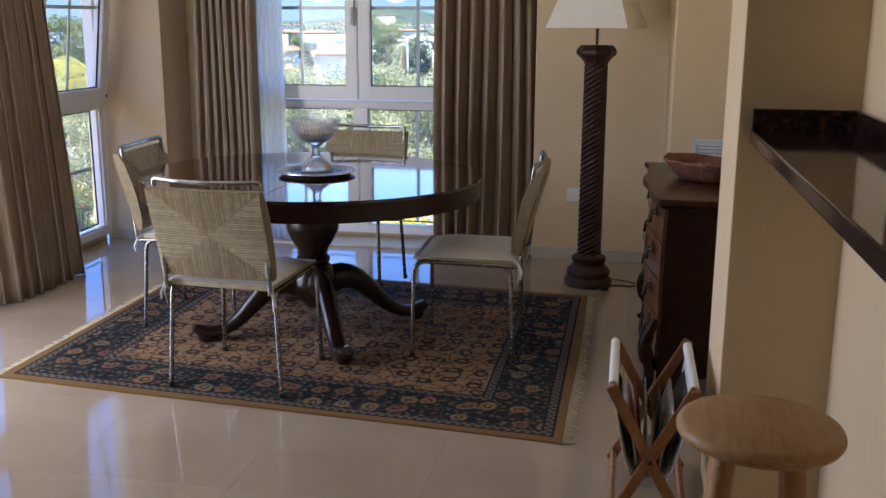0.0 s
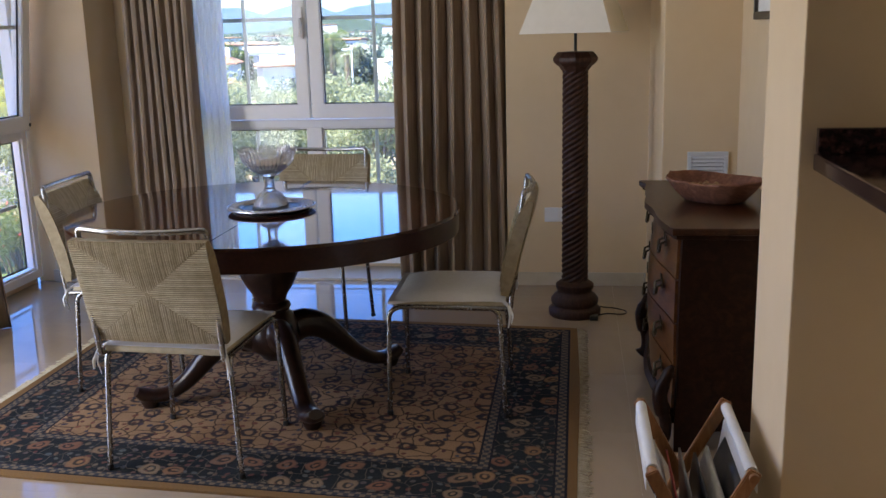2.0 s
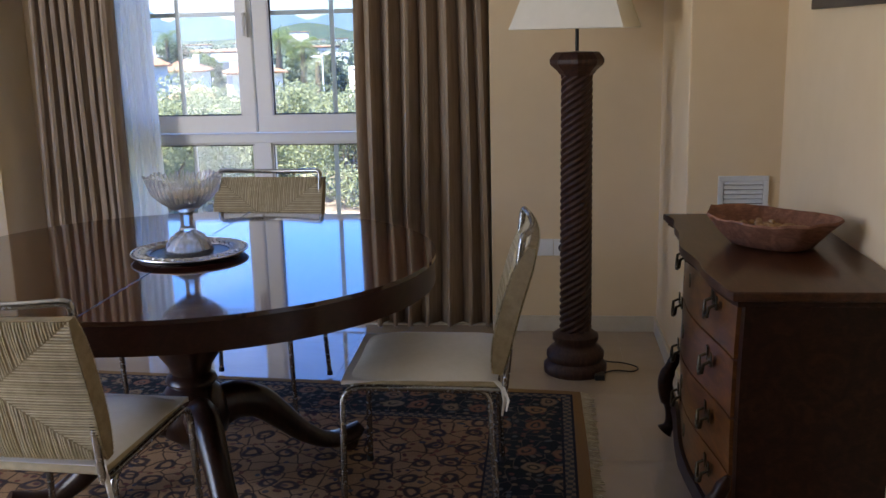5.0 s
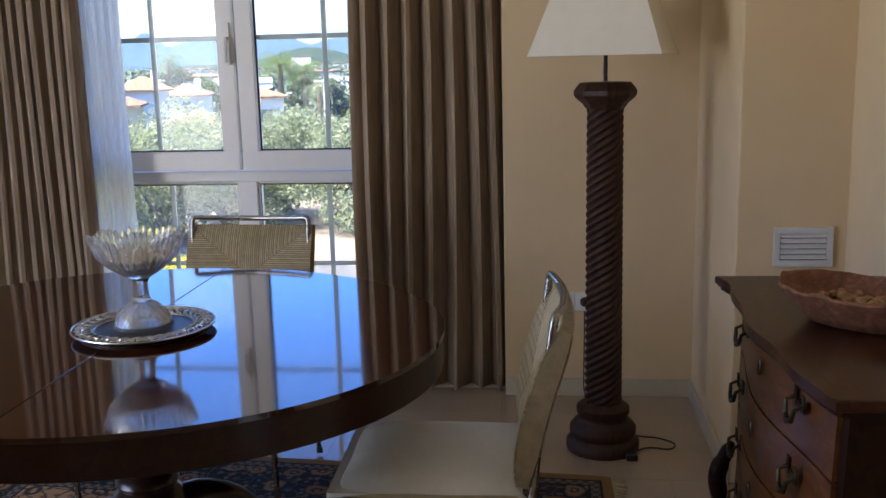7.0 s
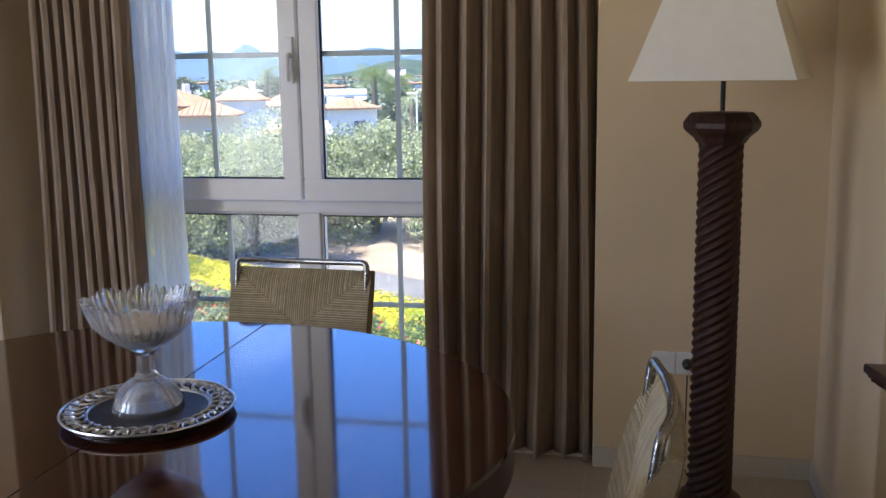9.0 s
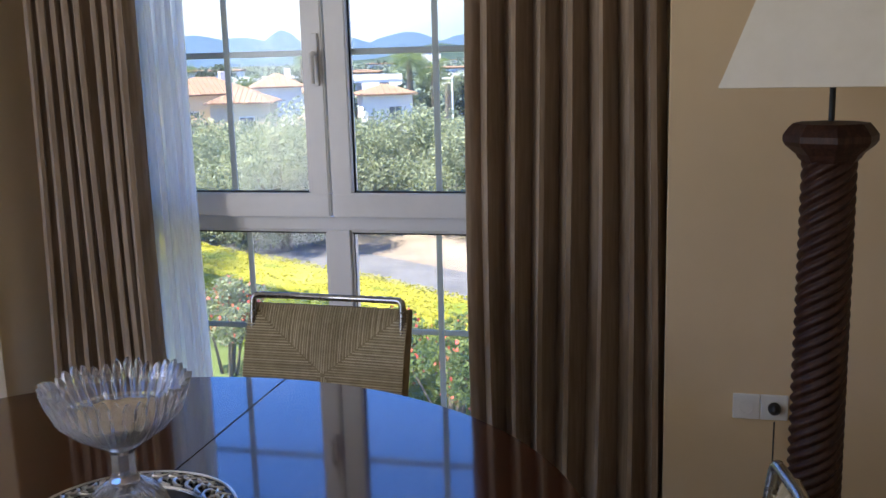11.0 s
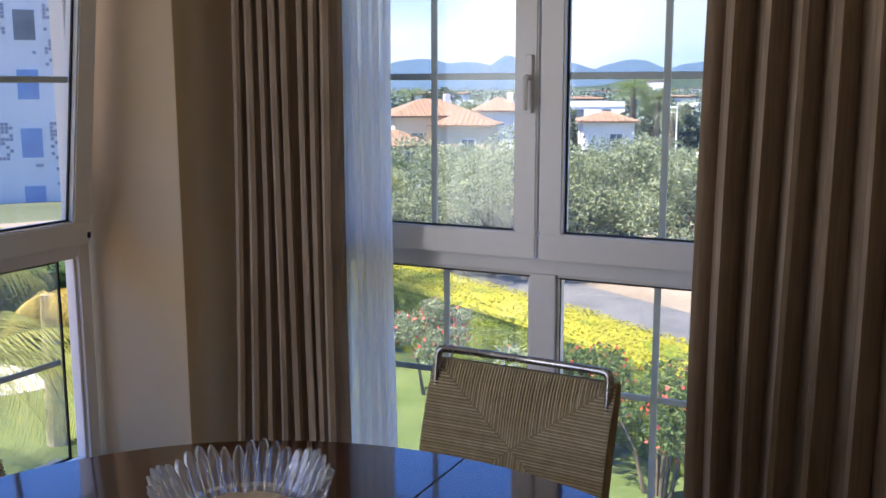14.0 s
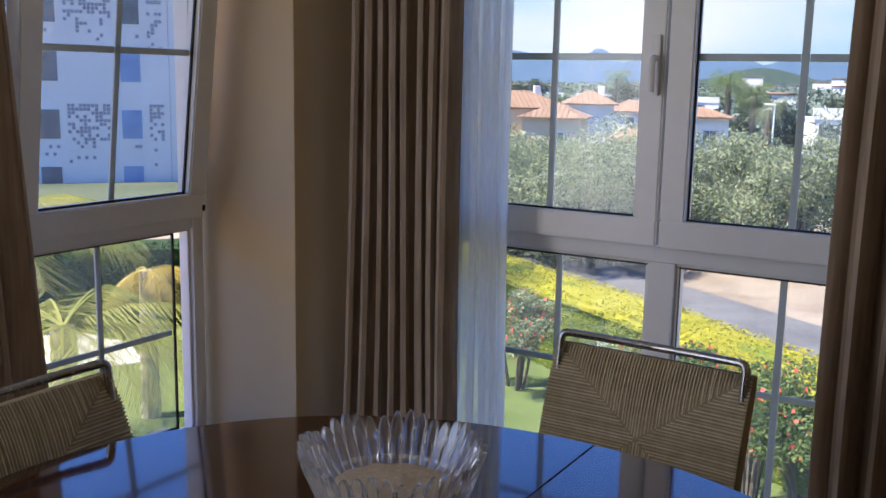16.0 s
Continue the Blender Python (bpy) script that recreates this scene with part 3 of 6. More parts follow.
    ros = ramp(n, l, big.outputs["Distance"], [(0.0, (1, 1, 1)), (0.06, (1, 1, 1)), (0.09, (0.1, 0.1, 0.1)), (0.14, (0.15, 0.15, 0.15)), (0.18, (0.95, 0.95, 0.95)), (0.27, (0.8, 0.8, 0.8)), (0.33, (0, 0, 0))])
    bgnd = mixc(n, l, mathn(n, l, "MULTIPLY", ros, mathn(n, l, "GREATER_THAN", hb.outputs[1], 0.35)), bgnd, rosc)
    # narrow guard stripes with a running key
    key = n.new("ShaderNodeTexChecker")
    key.inputs["Scale"].default_value = 55.0
    l.new(v, key.inputs["Vector"])
    guard = mixc(n, l, key.outputs["Fac"], (0.050, 0.052, 0.058), (0.17, 0.13, 0.09))

    def band(lo, hi):
        return mathn(n, l, "MULTIPLY", mathn(n, l, "GREATER_THAN", d, lo), mathn(n, l, "LESS_THAN", d, hi))

    col = mixc(n, l, mathn(n, l, "GREATER_THAN", d, 0.33), bgnd, field)
    for lo, hi in ((0.045, 0.075), (0.30, 0.33)):
        col = mixc(n, l, band(lo, hi), col, guard)
    for lo, hi in ((0.036, 0.045), (0.075, 0.083), (0.292, 0.30), (0.33, 0.338)):
        col = mixc(n, l, band(lo, hi), col, (0.022, 0.022, 0.028))
    col = mixc(n, l, mathn(n, l, "LESS_THAN", d, 0.036), col, (0.22, 0.125, 0.05))
    wear = noise_tex(n, l, v, 220, 2.0)
    col = mixc(n, l, 0.5, col, ramp(n, l, wear, [(0.3, (0.55, 0.55, 0.55)), (0.7, (1.25, 1.25, 1.25))]), "MULTIPLY")
    l.new(col, p.inputs["Base Color"])
    bump(n, l, p, wear, 0.5, 0.004)
    return m


def rug():
    w, h = 2.31, 1.87
    th = thing("oriental_rug", pose(-1.525, 4.96, 0.0, 0, 0, -5.0), "worn oriental wool rug with dark blue border and beige floral field", "rug")
    bm, g = bmesh.new(), []
    for j in range(41):
        row = []
        for i in range(51):
            x, y = (i / 50 - 0.5) * w, (j / 40 - 0.5) * h
            e = 0.006 * math.sin(3.1 * y + 1.0) if i in (0, 50) else 0.004 * math.sin(2.7 * x) if j in (0, 40) else 0
            row.append(bm.verts.new((x - 0.085 * y + (e if i in (0, 50) else 0), y + (e if j in (0, 40) else 0), 0.009 + 0.0015 * noise.noise((x * 3, y * 3, 0)))))
        g.append(row)
    for a, b in zip(g, g[1:]):
        for i in range(50):
            bm.faces.new((a[i], a[i + 1], b[i + 1], b[i]))
    r = bmesh.ops.extrude_face_region(bm, geom=bm.faces[:])
    for v in r["geom"]:
        if isinstance(v, bmesh.types.BMVert):
            v.co.z = 0.0005
    part("wool_surface", bm, rug_cloth(), th, smooth=False)
    rnd = random.Random(4)
    for s in (-1, 1):
        fb = bmesh.new()
        k = int(h / 0.0075)
        for i in range(k):
            y = -h / 2 + h * (i + 0.5) / k
            ln, sk = rnd.uniform(0.022, 0.05), rnd.uniform(-0.012, 0.012)
            x = s * w / 2 - 0.085 * y
            tube([(x - s * 0.004, y, 0.006), (x + s * ln * 0.5, y + sk * 0.4, 0.0045), (x + s * ln, y + sk, 0.0022)], [0.0028, 0.0026, 0.0016], 4, fb)
        part("fringe", fb, FRINGE, th, "frayed ivory fringe")
    return th


rug()


# ---- pedestal table ----
def table():
    th = thing("round_table", pose(-1.612, 4.97, 0.009), "polished dark mahogany round pedestal table with a centre seam", "table")
    A, B, TURN_T = 0.782, 0.711, radians(-12)
    z1 = 0.741

    def ell(k, side, grow=0.0):
        off = 0.0012 * side
        full = []
        for i in range(2 * k):
            a = 2 * math.pi * i / (2 * k)
            x, y = (A + grow) * math.cos(a), (B + grow) * math.sin(a)
            full.append((x * math.cos(TURN_T) - y * math.sin(TURN_T), x * math.sin(TURN_T) + y * math.cos(TURN_T)))
        half = [q for q in full if q[0] * side > 0.022]
        half.sort(key=lambda q: math.atan2(q[1], q[0] * side))
        ym = half[-1][1] + 0.001
        yn = half[0][1] - 0.001
        return [(off, yn)] + half + [(off, ym)]

    for s in (-1, 1):
        top = part("tabletop", slab(ell(90, s), z1 - 0.012, z1, 0.0016, 2), TABLE_WOOD, th, smooth=True)
        for f in top.data.polygons:
            f.use_smooth = abs(f.normal.z) < 0.95
        part("apron", slab(ell(90, s, -0.004), z1 - 0.088, z1 - 0.0125, 0.012, 4), TABLE_EDGE, th, smooth=True)
    col = lathe([(0.14, 0.653), (0.14, 0.63), (0.075, 0.615), (0.07, 0.60), (0.098, 0.585), (0.118, 0.555), (0.124, 0.52), (0.118, 0.48), (0.095, 0.43), (0.068, 0.39), (0.060, 0.365),
                 (0.075, 0.355), (0.080, 0.34), (0.070, 0.325), (0.085, 0.31), (0.105, 0.27), (0.112, 0.22), (0.100, 0.17), (0.065, 0.145), (0.045, 0.12), (0.02, 0.11), (0.0001, 0.108)], 40)
    part("pedestal", col, LEG_WOOD, th, "turned baluster pedestal", True)
    for k in range(4):
        a = radians(-58 + 90 * k)
        prof = [(0.05, 0.225, 0.056, 0.118), (0.13, 0.252, 0.052, 0.104), (0.21, 0.228, 0.046, 0.086), (0.28, 0.160, 0.041, 0.070), (0.35, 0.090, 0.038, 0.056), (0.42, 0.047, 0.040, 0.045), (0.48, 0.040, 0.046, 0.042), (0.53, 0.054, 0.044, 0.046), (0.555, 0.072, 0.030, 0.030)]
        bm, rings = bmesh.new(), []
        fine = []
        for i in range(len(prof) - 1):
            for t in (0, 0.34, 0.67):
                fine.append([prof[i][c] * (1 - t) + prof[i + 1][c] * t for c in range(4)])
        fine.append(list(prof[-1]))
        sm = [fine[0]] + [[(fine[i - 1][c] + 2 * fine[i][c] + fine[i + 1][c]) / 4 for c in range(4)] for i in range(1, len(fine) - 1)] + [fine[-1]]
        for i, (r, z, w, hgt) in enumerate(sm):
            p, q = sm[max(i - 1, 0)], sm[min(i + 1, len(sm) - 1)]
            tr, tz = q[0] - p[0], q[1] - p[1]
            ln = math.hypot(tr, tz)
            nr, nzz = -tz / ln, tr / ln
            ring = []
            for s in range(12):
                b = 2 * math.pi * s / 12
                o, up = w * math.cos(b), 0.62 * hgt * math.sin(b)
                rr, zz = r + nr * up, max(z + nzz * up, 0.001)
                ring.append(bm.verts.new((rr * math.cos(a) - o * math.sin(a), rr * math.sin(a) + o * math.cos(a), zz)))
            rings.append(ring)
        for x, y in zip(rings, rings[1:]):
            for s in range(12):
                bm.faces.new((x[s], x[(s + 1) % 12], y[(s + 1) % 12], y[s]))
        bm.faces.new(rings[0])
        bm.faces.new(rings[-1])
        lathe([(0.0, 0), (0.030, 0.003), (0.040, 0.028), (0.030, 0.055), (0.0, 0.062)], 14, bm, at=(0.505 * math.cos(a), 0.505 * math.sin(a), 0.0))
        part("leg", bm, LEG_WOOD, th, "carved scroll foot", True)
    return th


table()
TT = 0.751   # table top height


# ---- woven chairs ----
def cord_panel():
    """Woven back: cords run upright in the top and bottom fields and across in the side fields. x across, z up, bowed in y."""
    bm = bmesh.new()
    hw, hh = 0.229, 0.180

    def pt(x, z, off):
        bow = -0.012 * (1 - (z / hh) ** 2) - 0.010 * (x / hw) ** 2
        return Vector((x, -bow - 0.02 * z / hh + off, z))

    def cord(a, b, off):
        k = 5
        wid = 0.0029
        dirv = Vector((b[0] - a[0], 0, b[1] - a[1])).normalized()
        perp = Vector((-dirv.z, 0, dirv.x))
        prev = None
        for i in range(k + 1):
            t = i / k
            x, z = a[0] + (b[0] - a[0]) * t, a[1] + (b[1] - a[1]) * t
            c = pt(x, z, 0)
            sag = off * (1 - 0.5 * (abs(z) / hh) ** 4) * (1.08 - 0.16 * t)
            row = [bm.verts.new(c + perp * wid * u + Vector((0, sag * d, 0))) for u, d in ((-1.0, 0.35), (-0.5, 0.95), (0.5, 0.95), (1.0, 0.35))]
            if prev:
                for q in range(3):
                    bm.faces.new((prev[q], prev[q + 1], row[q + 1], row[q]))
            prev = row

    rnd = random.Random(2)
    n = 62
    for side in (-1, 1):
        off = 0.0290 * side
        for i in range(n):
            x = -hw + 2 * hw * (i + 0.5) / n + rnd.uniform(-0.0008, 0.0008)
            lim = hh * abs(x) / hw
            cord((x, hh), (x + rnd.uniform(-0.002, 0.002), lim + 0.002), off)
            cord((x, -hh), (x + rnd.uniform(-0.002, 0.002), -lim - 0.002), off)
        for i in range(50):
            z = -hh + 2 * hh * (i + 0.5) / 50 + rnd.uniform(-0.0008, 0.0008)
            lim = hw * abs(z) / hh
            cord((hw, z), (lim + 0.002, z), off)
            cord((-hw, z), (-lim - 0.002, z), off)
    return bm


def cord_core():
    bm = bmesh.new()
    hw, hh = 0.229, 0.180

    def pt(x, z, off):
        bow = -0.012 * (1 - (z / hh) ** 2) - 0.010 * (x / hw) ** 2
        return Vector((x, -bow - 0.02 * z / hh + off, z))

    # body under the cords, wrapped round the edges
    nx, nz = 10, 10
    core = {}
    for s in (-1, 1):
        for i in range(nx + 1):
            for j in range(nz + 1):
                x, z = -hw + 2 * hw * i / nx, -hh + 2 * hh * j / nz
                core[s, i, j] = bm.verts.new(pt(x, z, 0.0245 * s * (1 - 0.55 * (abs(z) / hh) ** 4)))
    for s in (-1, 1):
        for i in range(nx):
            for j in range(nz):
                bm.faces.new((core[s, i, j], core[s, i + 1, j], core[s, i + 1, j + 1], core[s, i, j + 1]))
    for i in range(nx):
        for j in (0, nz):
            bm.faces.new((core[-1, i, j], core[-1, i + 1, j], core[1, i + 1, j], core[1, i, j]))
    for j in range(nz):
        for i in (0, nx):
            bm.faces.new((core[-1, i, j], core[-1, i, j + 1], core[1, i, j + 1], core[1, i, j]))
    return bm


def chair_proto(m):
    """Faces +y; the back is at -y."""
    th = thing("dining_chair", m, "tubular steel dining chair with woven paper-cord back and white seat cushion", "chair", "chairs round the table")
    w, r = 0.215, 0.0095
    sh = 0.435
    # back: uprights that rise from the seat, joined over the top
    up = bend([(-w, -0.235, sh - 0.02), (-w, -0.245, sh + 0.06), (-w, -0.255, 0.60), (-w, -0.288, 0.846), (-w * 0.5, -0.310, 0.841), (0, -0.317, 0.839), (w * 0.5, -0.310, 0.841), (w, -0.288, 0.846), (w, -0.255, 0.60), (w, -0.245, sh + 0.06), (w, -0.235, sh - 0.02)], 0.018, 5)
    part("back_frame", tube(up, r, 10), STEEL, th, smooth=True)
    part("seat_frame", tube(bend([(-w, -0.235, sh - 0.02), (-w, 0.20, sh - 0.012), (w, 0.20, sh - 0.012), (w, -0.235, sh - 0.02)], 0.05), r, 10), STEEL, th, smooth=True)
    for s in (-1, 1):
        part("leg", tube(bend([(s * w, 0.10, sh - 0.013), (s * w, 0.215, sh - 0.014), (s * (w + 0.012), 0.222, 0.0)], 0.06, 7), r, 10), STEEL, th, "front leg bent out of the seat rail", True)
        part("leg", tube(bend([(s * w, -0.10, sh - 0.018), (s * w, -0.195, sh - 0.018), (s * (w + 0.022), -0.215, 0.0)], 0.05, 6), r, 10), STEEL, th, smooth=True)
        part("foot", lathe([(0.011, 0.0), (0.012, 0.004), (0.011, 0.018)], 10, at=(s * (w + 0.012), 0.222, 0)), BLACK, th)
        part("foot", lathe([(0.011, 0.0), (0.012, 0.004), (0.011, 0.018)], 10, at=(s * (w + 0.022), -0.215, 0)), BLACK, th)
    wb = part("woven_back", cord_panel(), CORD, th, "back woven from natural paper cord in four fields", False, pose(0, -0.274, 0.640, 9))
    tagged(wb, kind="stuff")
    part("back_core", cord_core(), CORD_CORE, th, "cord wrapped round the side rails", False, pose(0, -0.274, 0.640, 9))
    # woven seat and loose cushion
    seat = boxes((-w + 0.004, -0.215, sh - 0.018, w - 0.004, 0.195, sh + 0.006), bevel=0.010, seg=3)
    part("seat", seat, CORD, th, "woven cord seat edge", True)
    bm, g = bmesh.new(), []
    k = 14
    for j in range(k + 1):
        row = []
        for i in range(k + 1):
            x, y = (i / k - 0.5) * 0.43, (j / k - 0.5) * 0.435 + 0.0
            e = (1 - (2 * i / k - 1) ** 6) * (1 - (2 * j / k - 1) ** 6)
            zz = sh + 0.008 + 0.026 * e + 0.004 * noise.noise((x * 9, y * 9, 1)) - 0.012 * max(0, y - 0.1) / 0.1
            row.append(bm.verts.new((x, y, zz)))
        g.append(row)
    for a, b in zip(g, g[1:]):
        for i in range(k):
            bm.faces.new((a[i], a[i + 1], b[i + 1], b[i]))
    ex = bmesh.ops.extrude_face_region(bm, geom=bm.faces[:])
    for v in ex["geom"]:
        if isinstance(v, bmesh.types.BMVert):
            v.co.z = sh + 0.0065
    cu = part("cushion", bm, WHITE_CUSHION, th, "white cotton seat cushion", True)
    rnd = random.Random(6)
    for s in (-1, 1):
        tb = tube([(s * 0.205, -0.205, sh + 0.012), (s * 0.222, -0.232, sh - 0.01), (s * 0.228, -0.236, sh - 0.045), (s * 0.222, -0.228, sh - 0.09)], [0.006, 0.008, 0.006, 0.003], 6, flat=0.4)
        tube([(s * 0.222, -0.232, sh - 0.008), (s * 0.235, -0.246, sh - 0.04), (s * 0.24, -0.24, sh - 0.07)], [0.007, 0.006, 0.003], 6, tb, flat=0.4)
        part("tie", tb, CORD_TIE, cu, "knotted white cushion tie")
    return th


RUGZ = 0.010
first = chair_proto(pose(-1.692, 4.355, RUGZ, 0, 0, -4))
copy_thing(first, pose(-1.652, 5.752, RUGZ, 0, 0, 177))
copy_thing(first, pose(-0.862, 4.915, RUGZ, 0, 0, 91))
copy_thing(first, pose(-2.205, 5.09, RUGZ, 0, 0, -87))


# ---- column floor lamp ----
def lamp():
    th = thing("floor_lamp", pose(-0.388, 6.075, 0.0), "dark carved twisted-column floor lamp with ivory fabric shade, unlit", "lamp")
    part("base", lathe([(0.128, 0.0), (0.130, 0.01), (0.130, 0.032), (0.120, 0.042), (0.112, 0.052), (0.118, 0.066), (0.118, 0.085), (0.102, 0.105), (0.088, 0.115), (0.086, 0.128), (0.094, 0.138), (0.094, 0.158), (0.078, 0.170), (0.064, 0.178)], 44), LAMP_WOOD, th, "turned stepped base", True)
    bm, rings = bmesh.new(), []
    seg, nz = 64, 420
    for j in range(nz + 1):
        z = 0.176 + 1.042 * j / nz
        ring = []
        for i in range(seg):
            a = 2 * math.pi * i / seg
            c = 0.5 + 0.5 * math.cos(8 * a - z * 228.0)
            taper = 0.0665 - 0.004 * j / nz
            ring.append(bm.verts.new(((taper - 0.010 + 0.010 * c ** 0.55) * math.cos(a), (taper - 0.010 + 0.010 * c ** 0.55) * math.sin(a), z)))
        rings.append(ring)
    for a, b in zip(rings, rings[1:]):
        for i in range(seg):
            bm.faces.new((a[i], a[(i + 1) % seg], b[(i + 1) % seg], b[i]))
    part("column", bm, LAMP_WOOD, th, "twisted rope-carved shaft", True)
    cap = lathe([(0.060, 1.212), (0.070, 1.222), (0.076, 1.232), (0.100, 1.252), (0.106, 1.262), (0.106, 1.276), (0.094, 1.293), (0.084, 1.303), (0.0001, 1.306)], 8)
    part("capital", cap, LAMP_WOOD, th, "eight-sided flared capital")
    part("stem", lathe([(0.007, 1.307), (0.007, 1.390), (0.012, 1.395), (0.012, 1.445), (0.003, 1.445), (0.003, 1.845)], 12), BLACK, th, "thin dark metal stem")
    sb, q = bmesh.new(), radians(-14)
    prof = [(0.262, 1.393), (0.250, 1.420), (0.150, 1.665), (0.108, 1.785)]
    rr = []
    for r, z in prof:
        ring = []
        for c in range(4):
            for t in range(6):
                a0, a1 = q + c * math.pi / 2 + math.pi / 4, q + (c + 1) * math.pi / 2 + math.pi / 4
                f = t / 6
                x = (1 - f) * math.cos(a0) + f * math.cos(a1)
                y = (1 - f) * math.sin(a0) + f * math.sin(a1)
                ring.append(sb.verts.new((r * x * 1.16, r * y * 1.16, z)))
        rr.append(ring)
    for a, b in zip(rr, rr[1:]):
        for i in range(24):
            sb.faces.new((a[i], a[(i + 1) % 24], b[(i + 1) % 24], b[i]))
    so = part("shade", sb, SHADE, th, "ivory fabric square tapered shade")
    md = so.modifiers.new("thickness", "SOLIDIFY")
    md.thickness = 0.004
    part("cable", tube(bend([(0.10, -0.06, 0.004), (0.16, 0.0, 0.004), (0.24, -0.03, 0.004), (0.27, 0.03, 0.004), (0.20, 0.07, 0.012), (0.13, 0.05, 0.02), (0.02, 0.30, 0.02), (-0.05, 0.50, 0.02), (-0.046, 0.515, 0.37)], 0.05), 0.0028, 6), BLACK, th, "thin black lamp cable")
    part("foot_switch", boxes((0.075, -0.13, 0.0, 0.115, -0.075, 0.024), bevel=0.006), BLACK, th, "black floor switch")
    return th


lamp()


# ---- chest of drawers ----
def commode():
    th = thing("chest_of_drawers", pose(0, 0, 0), "dark walnut serpentine chest of drawers with patinated brass handles", "chest of drawers")
    y0, y1, zb, zt = 4.445, 5.38, 0.135, 0.757
    ym = (y0 + y1) / 2

    def front(y, z):
        u = (y - ym) / (y1 - y0) * 2
        v = (z - zb) / (zt - zb)
        return -0.072 - 0.028 * math.cos(u * math.pi * 0.95) * (0.6 + 0.4 * math.sin(v * math.pi)) - 0.018 * math.sin(v * math.pi * 1.0) - 0.03 * max(0, 0.25 - v) ** 1.2 * 2

    # carcass: stacked outlines
    bm, rings = bmesh.new(), []
    for k in range(15):
        z = zb + (zt - zb) * k / 14
        pts = [(RX - 0.006, y0, z)] + [(front(y0 + (y1 - y0) * i / 16, z) + 0.012, y0 + (y1 - y0) * i / 16, z) for i in range(17)] + [(RX - 0.006, y1, z)]
        rings.append([bm.verts.new(p) for p in pts])
    n = len(rings[0])
    for a, b in zip(rings, rings[1:]):
        for i in range(n):
            bm.faces.new((a[i], a[(i + 1) % n], b[(i + 1) % n], b[i]))
    bm.faces.new(rings[0])
    bm.faces.new(rings[-1])
    part("body", bm, CAB_DARK, th, smooth=True)
    # top with moulded serpentine edge
    def edge(g):
        pts = [(RX - 0.004, y0 - 0.035 - g)]
        pts += [(-0.080 - g, y0 - 0.035 - g), (-0.086 - g, y0 - 0.012 - g)]
        for i in range(1, 20):
            u = i / 20
            y = y0 + 0.0 + (y1 - y0) * u
            pts.append((-0.092 - g - 0.030 * math.sin(u * math.pi) ** 2 - 0.012 * math.sin(u * 3 * math.pi) ** 2, y))
        pts += [(-0.112 - g, y1 + 0.015), (-0.122 - g, y1 + 0.035 + g), (RX - 0.004, y1 + 0.035 + g)]
        return pts
    part("top", slab(edge(0.0), zt + 0.004, zt + 0.028, 0.007, 3), CAB_TOP, th, "moulded serpentine top", True)
    part("cornice", slab(edge(-0.014), zt - 0.012, zt + 0.0035, 0.004, 2), CAB_DARK, th)
    # drawers
    for r in range(4):
        za, zc = zb + 0.012 + r * 0.151, zb + 0.012 + r * 0.151 + 0.145
        bm, g = bmesh.new(), []
        for j in range(5):
            z = za + (zc - za) * j / 4
            g.append([bm.verts.new((front(y0 + 0.035 + (y1 - y0 - 0.07) * i / 24, z) + 0.002, y0 + 0.035 + (y1 - y0 - 0.07) * i / 24, z)) for i in range(25)])
        for a, b in zip(g, g[1:]):
            for i in range(24):
                bm.faces.new((a[i], a[i + 1], b[i + 1], b[i]))
        ex = bmesh.ops.extrude_face_region(bm, geom=bm.faces[:])
        for v in ex["geom"]:
            if isinstance(v, bmesh.types.BMVert):
                v.co.x += 0.018
        dr = part("drawer", bm, CAB_WOOD, th, "walnut veneered drawer front", True)
        zm = (za + zc) / 2
        for y in (y0 + 0.20, y1 - 0.20):
            x = front(y, zm) - 0.003
            hb = boxes((x - 0.004, y - 0.040, zm + 0.012, x, y - 0.020, zm + 0.048), (x - 0.004, y + 0.020, zm + 0.012, x, y + 0.040, zm + 0.048), (x - 0.003, y - 0.018, zm + 0.006, x, y + 0.018, zm + 0.026), bevel=0.0016)
            tube([(x - 0.004, y - 0.032, zm + 0.026), (x - 0.020, y - 0.034, zm + 0.018), (x - 0.023, y - 0.022, zm - 0.008), (x - 0.024, y, zm - 0.016), (x - 0.023, y + 0.022, zm - 0.008), (x - 0.020, y + 0.034, zm + 0.018), (x - 0.004, y + 0.032, zm + 0.026)], [0.004, 0.0045, 0.0055, 0.0075, 0.0055, 0.0045, 0.004], 8, hb)
            part("handle", hb, BRASS, dr, "dark brass bail handle")
        xm = front(ym, zm) - 0.002
        part("keyhole_plate", lathe([(0.014, 0.0), (0.012, 0.003), (0.004, 0.004)], 12), BRASS, dr, "dark brass keyhole plate", m=pose(xm, ym, zm + 0.012, 0, -90, 0) @ Matrix.Diagonal((1.6, 0.8, 1, 1)))
    # corner posts, apron and scroll feet
    for s, y in ((-1, y0), (1, y1)):
        pts = [(-0.066, y, 0.31), (-0.088, y, 0.265), (-0.108, y, 0.215), (-0.102, y, 0.165), (-0.082, y, 0.11), (-0.084, y, 0.055), (-0.104, y, 0.030)]
        fine = bend(pts, 0.05, 3)
        rr = [(0.008 if p.z > 0.29 else 0.020) + (0.006 if 0.14 < p.z < 0.25 else 0.0) + (0.010 if p.z < 0.03 else 0.0) for p in fine]
        part("corner_post", tube(fine, rr, 10), CAB_DARK, th, "carved scroll corner post and foot", True)
        part("foot", boxes((RX - 0.07, y - 0.03 if s > 0 else y, 0, RX - 0.01, y if s > 0 else y + 0.03, zb), bevel=0.006), CAB_DARK, th)
    ap = bmesh.new()
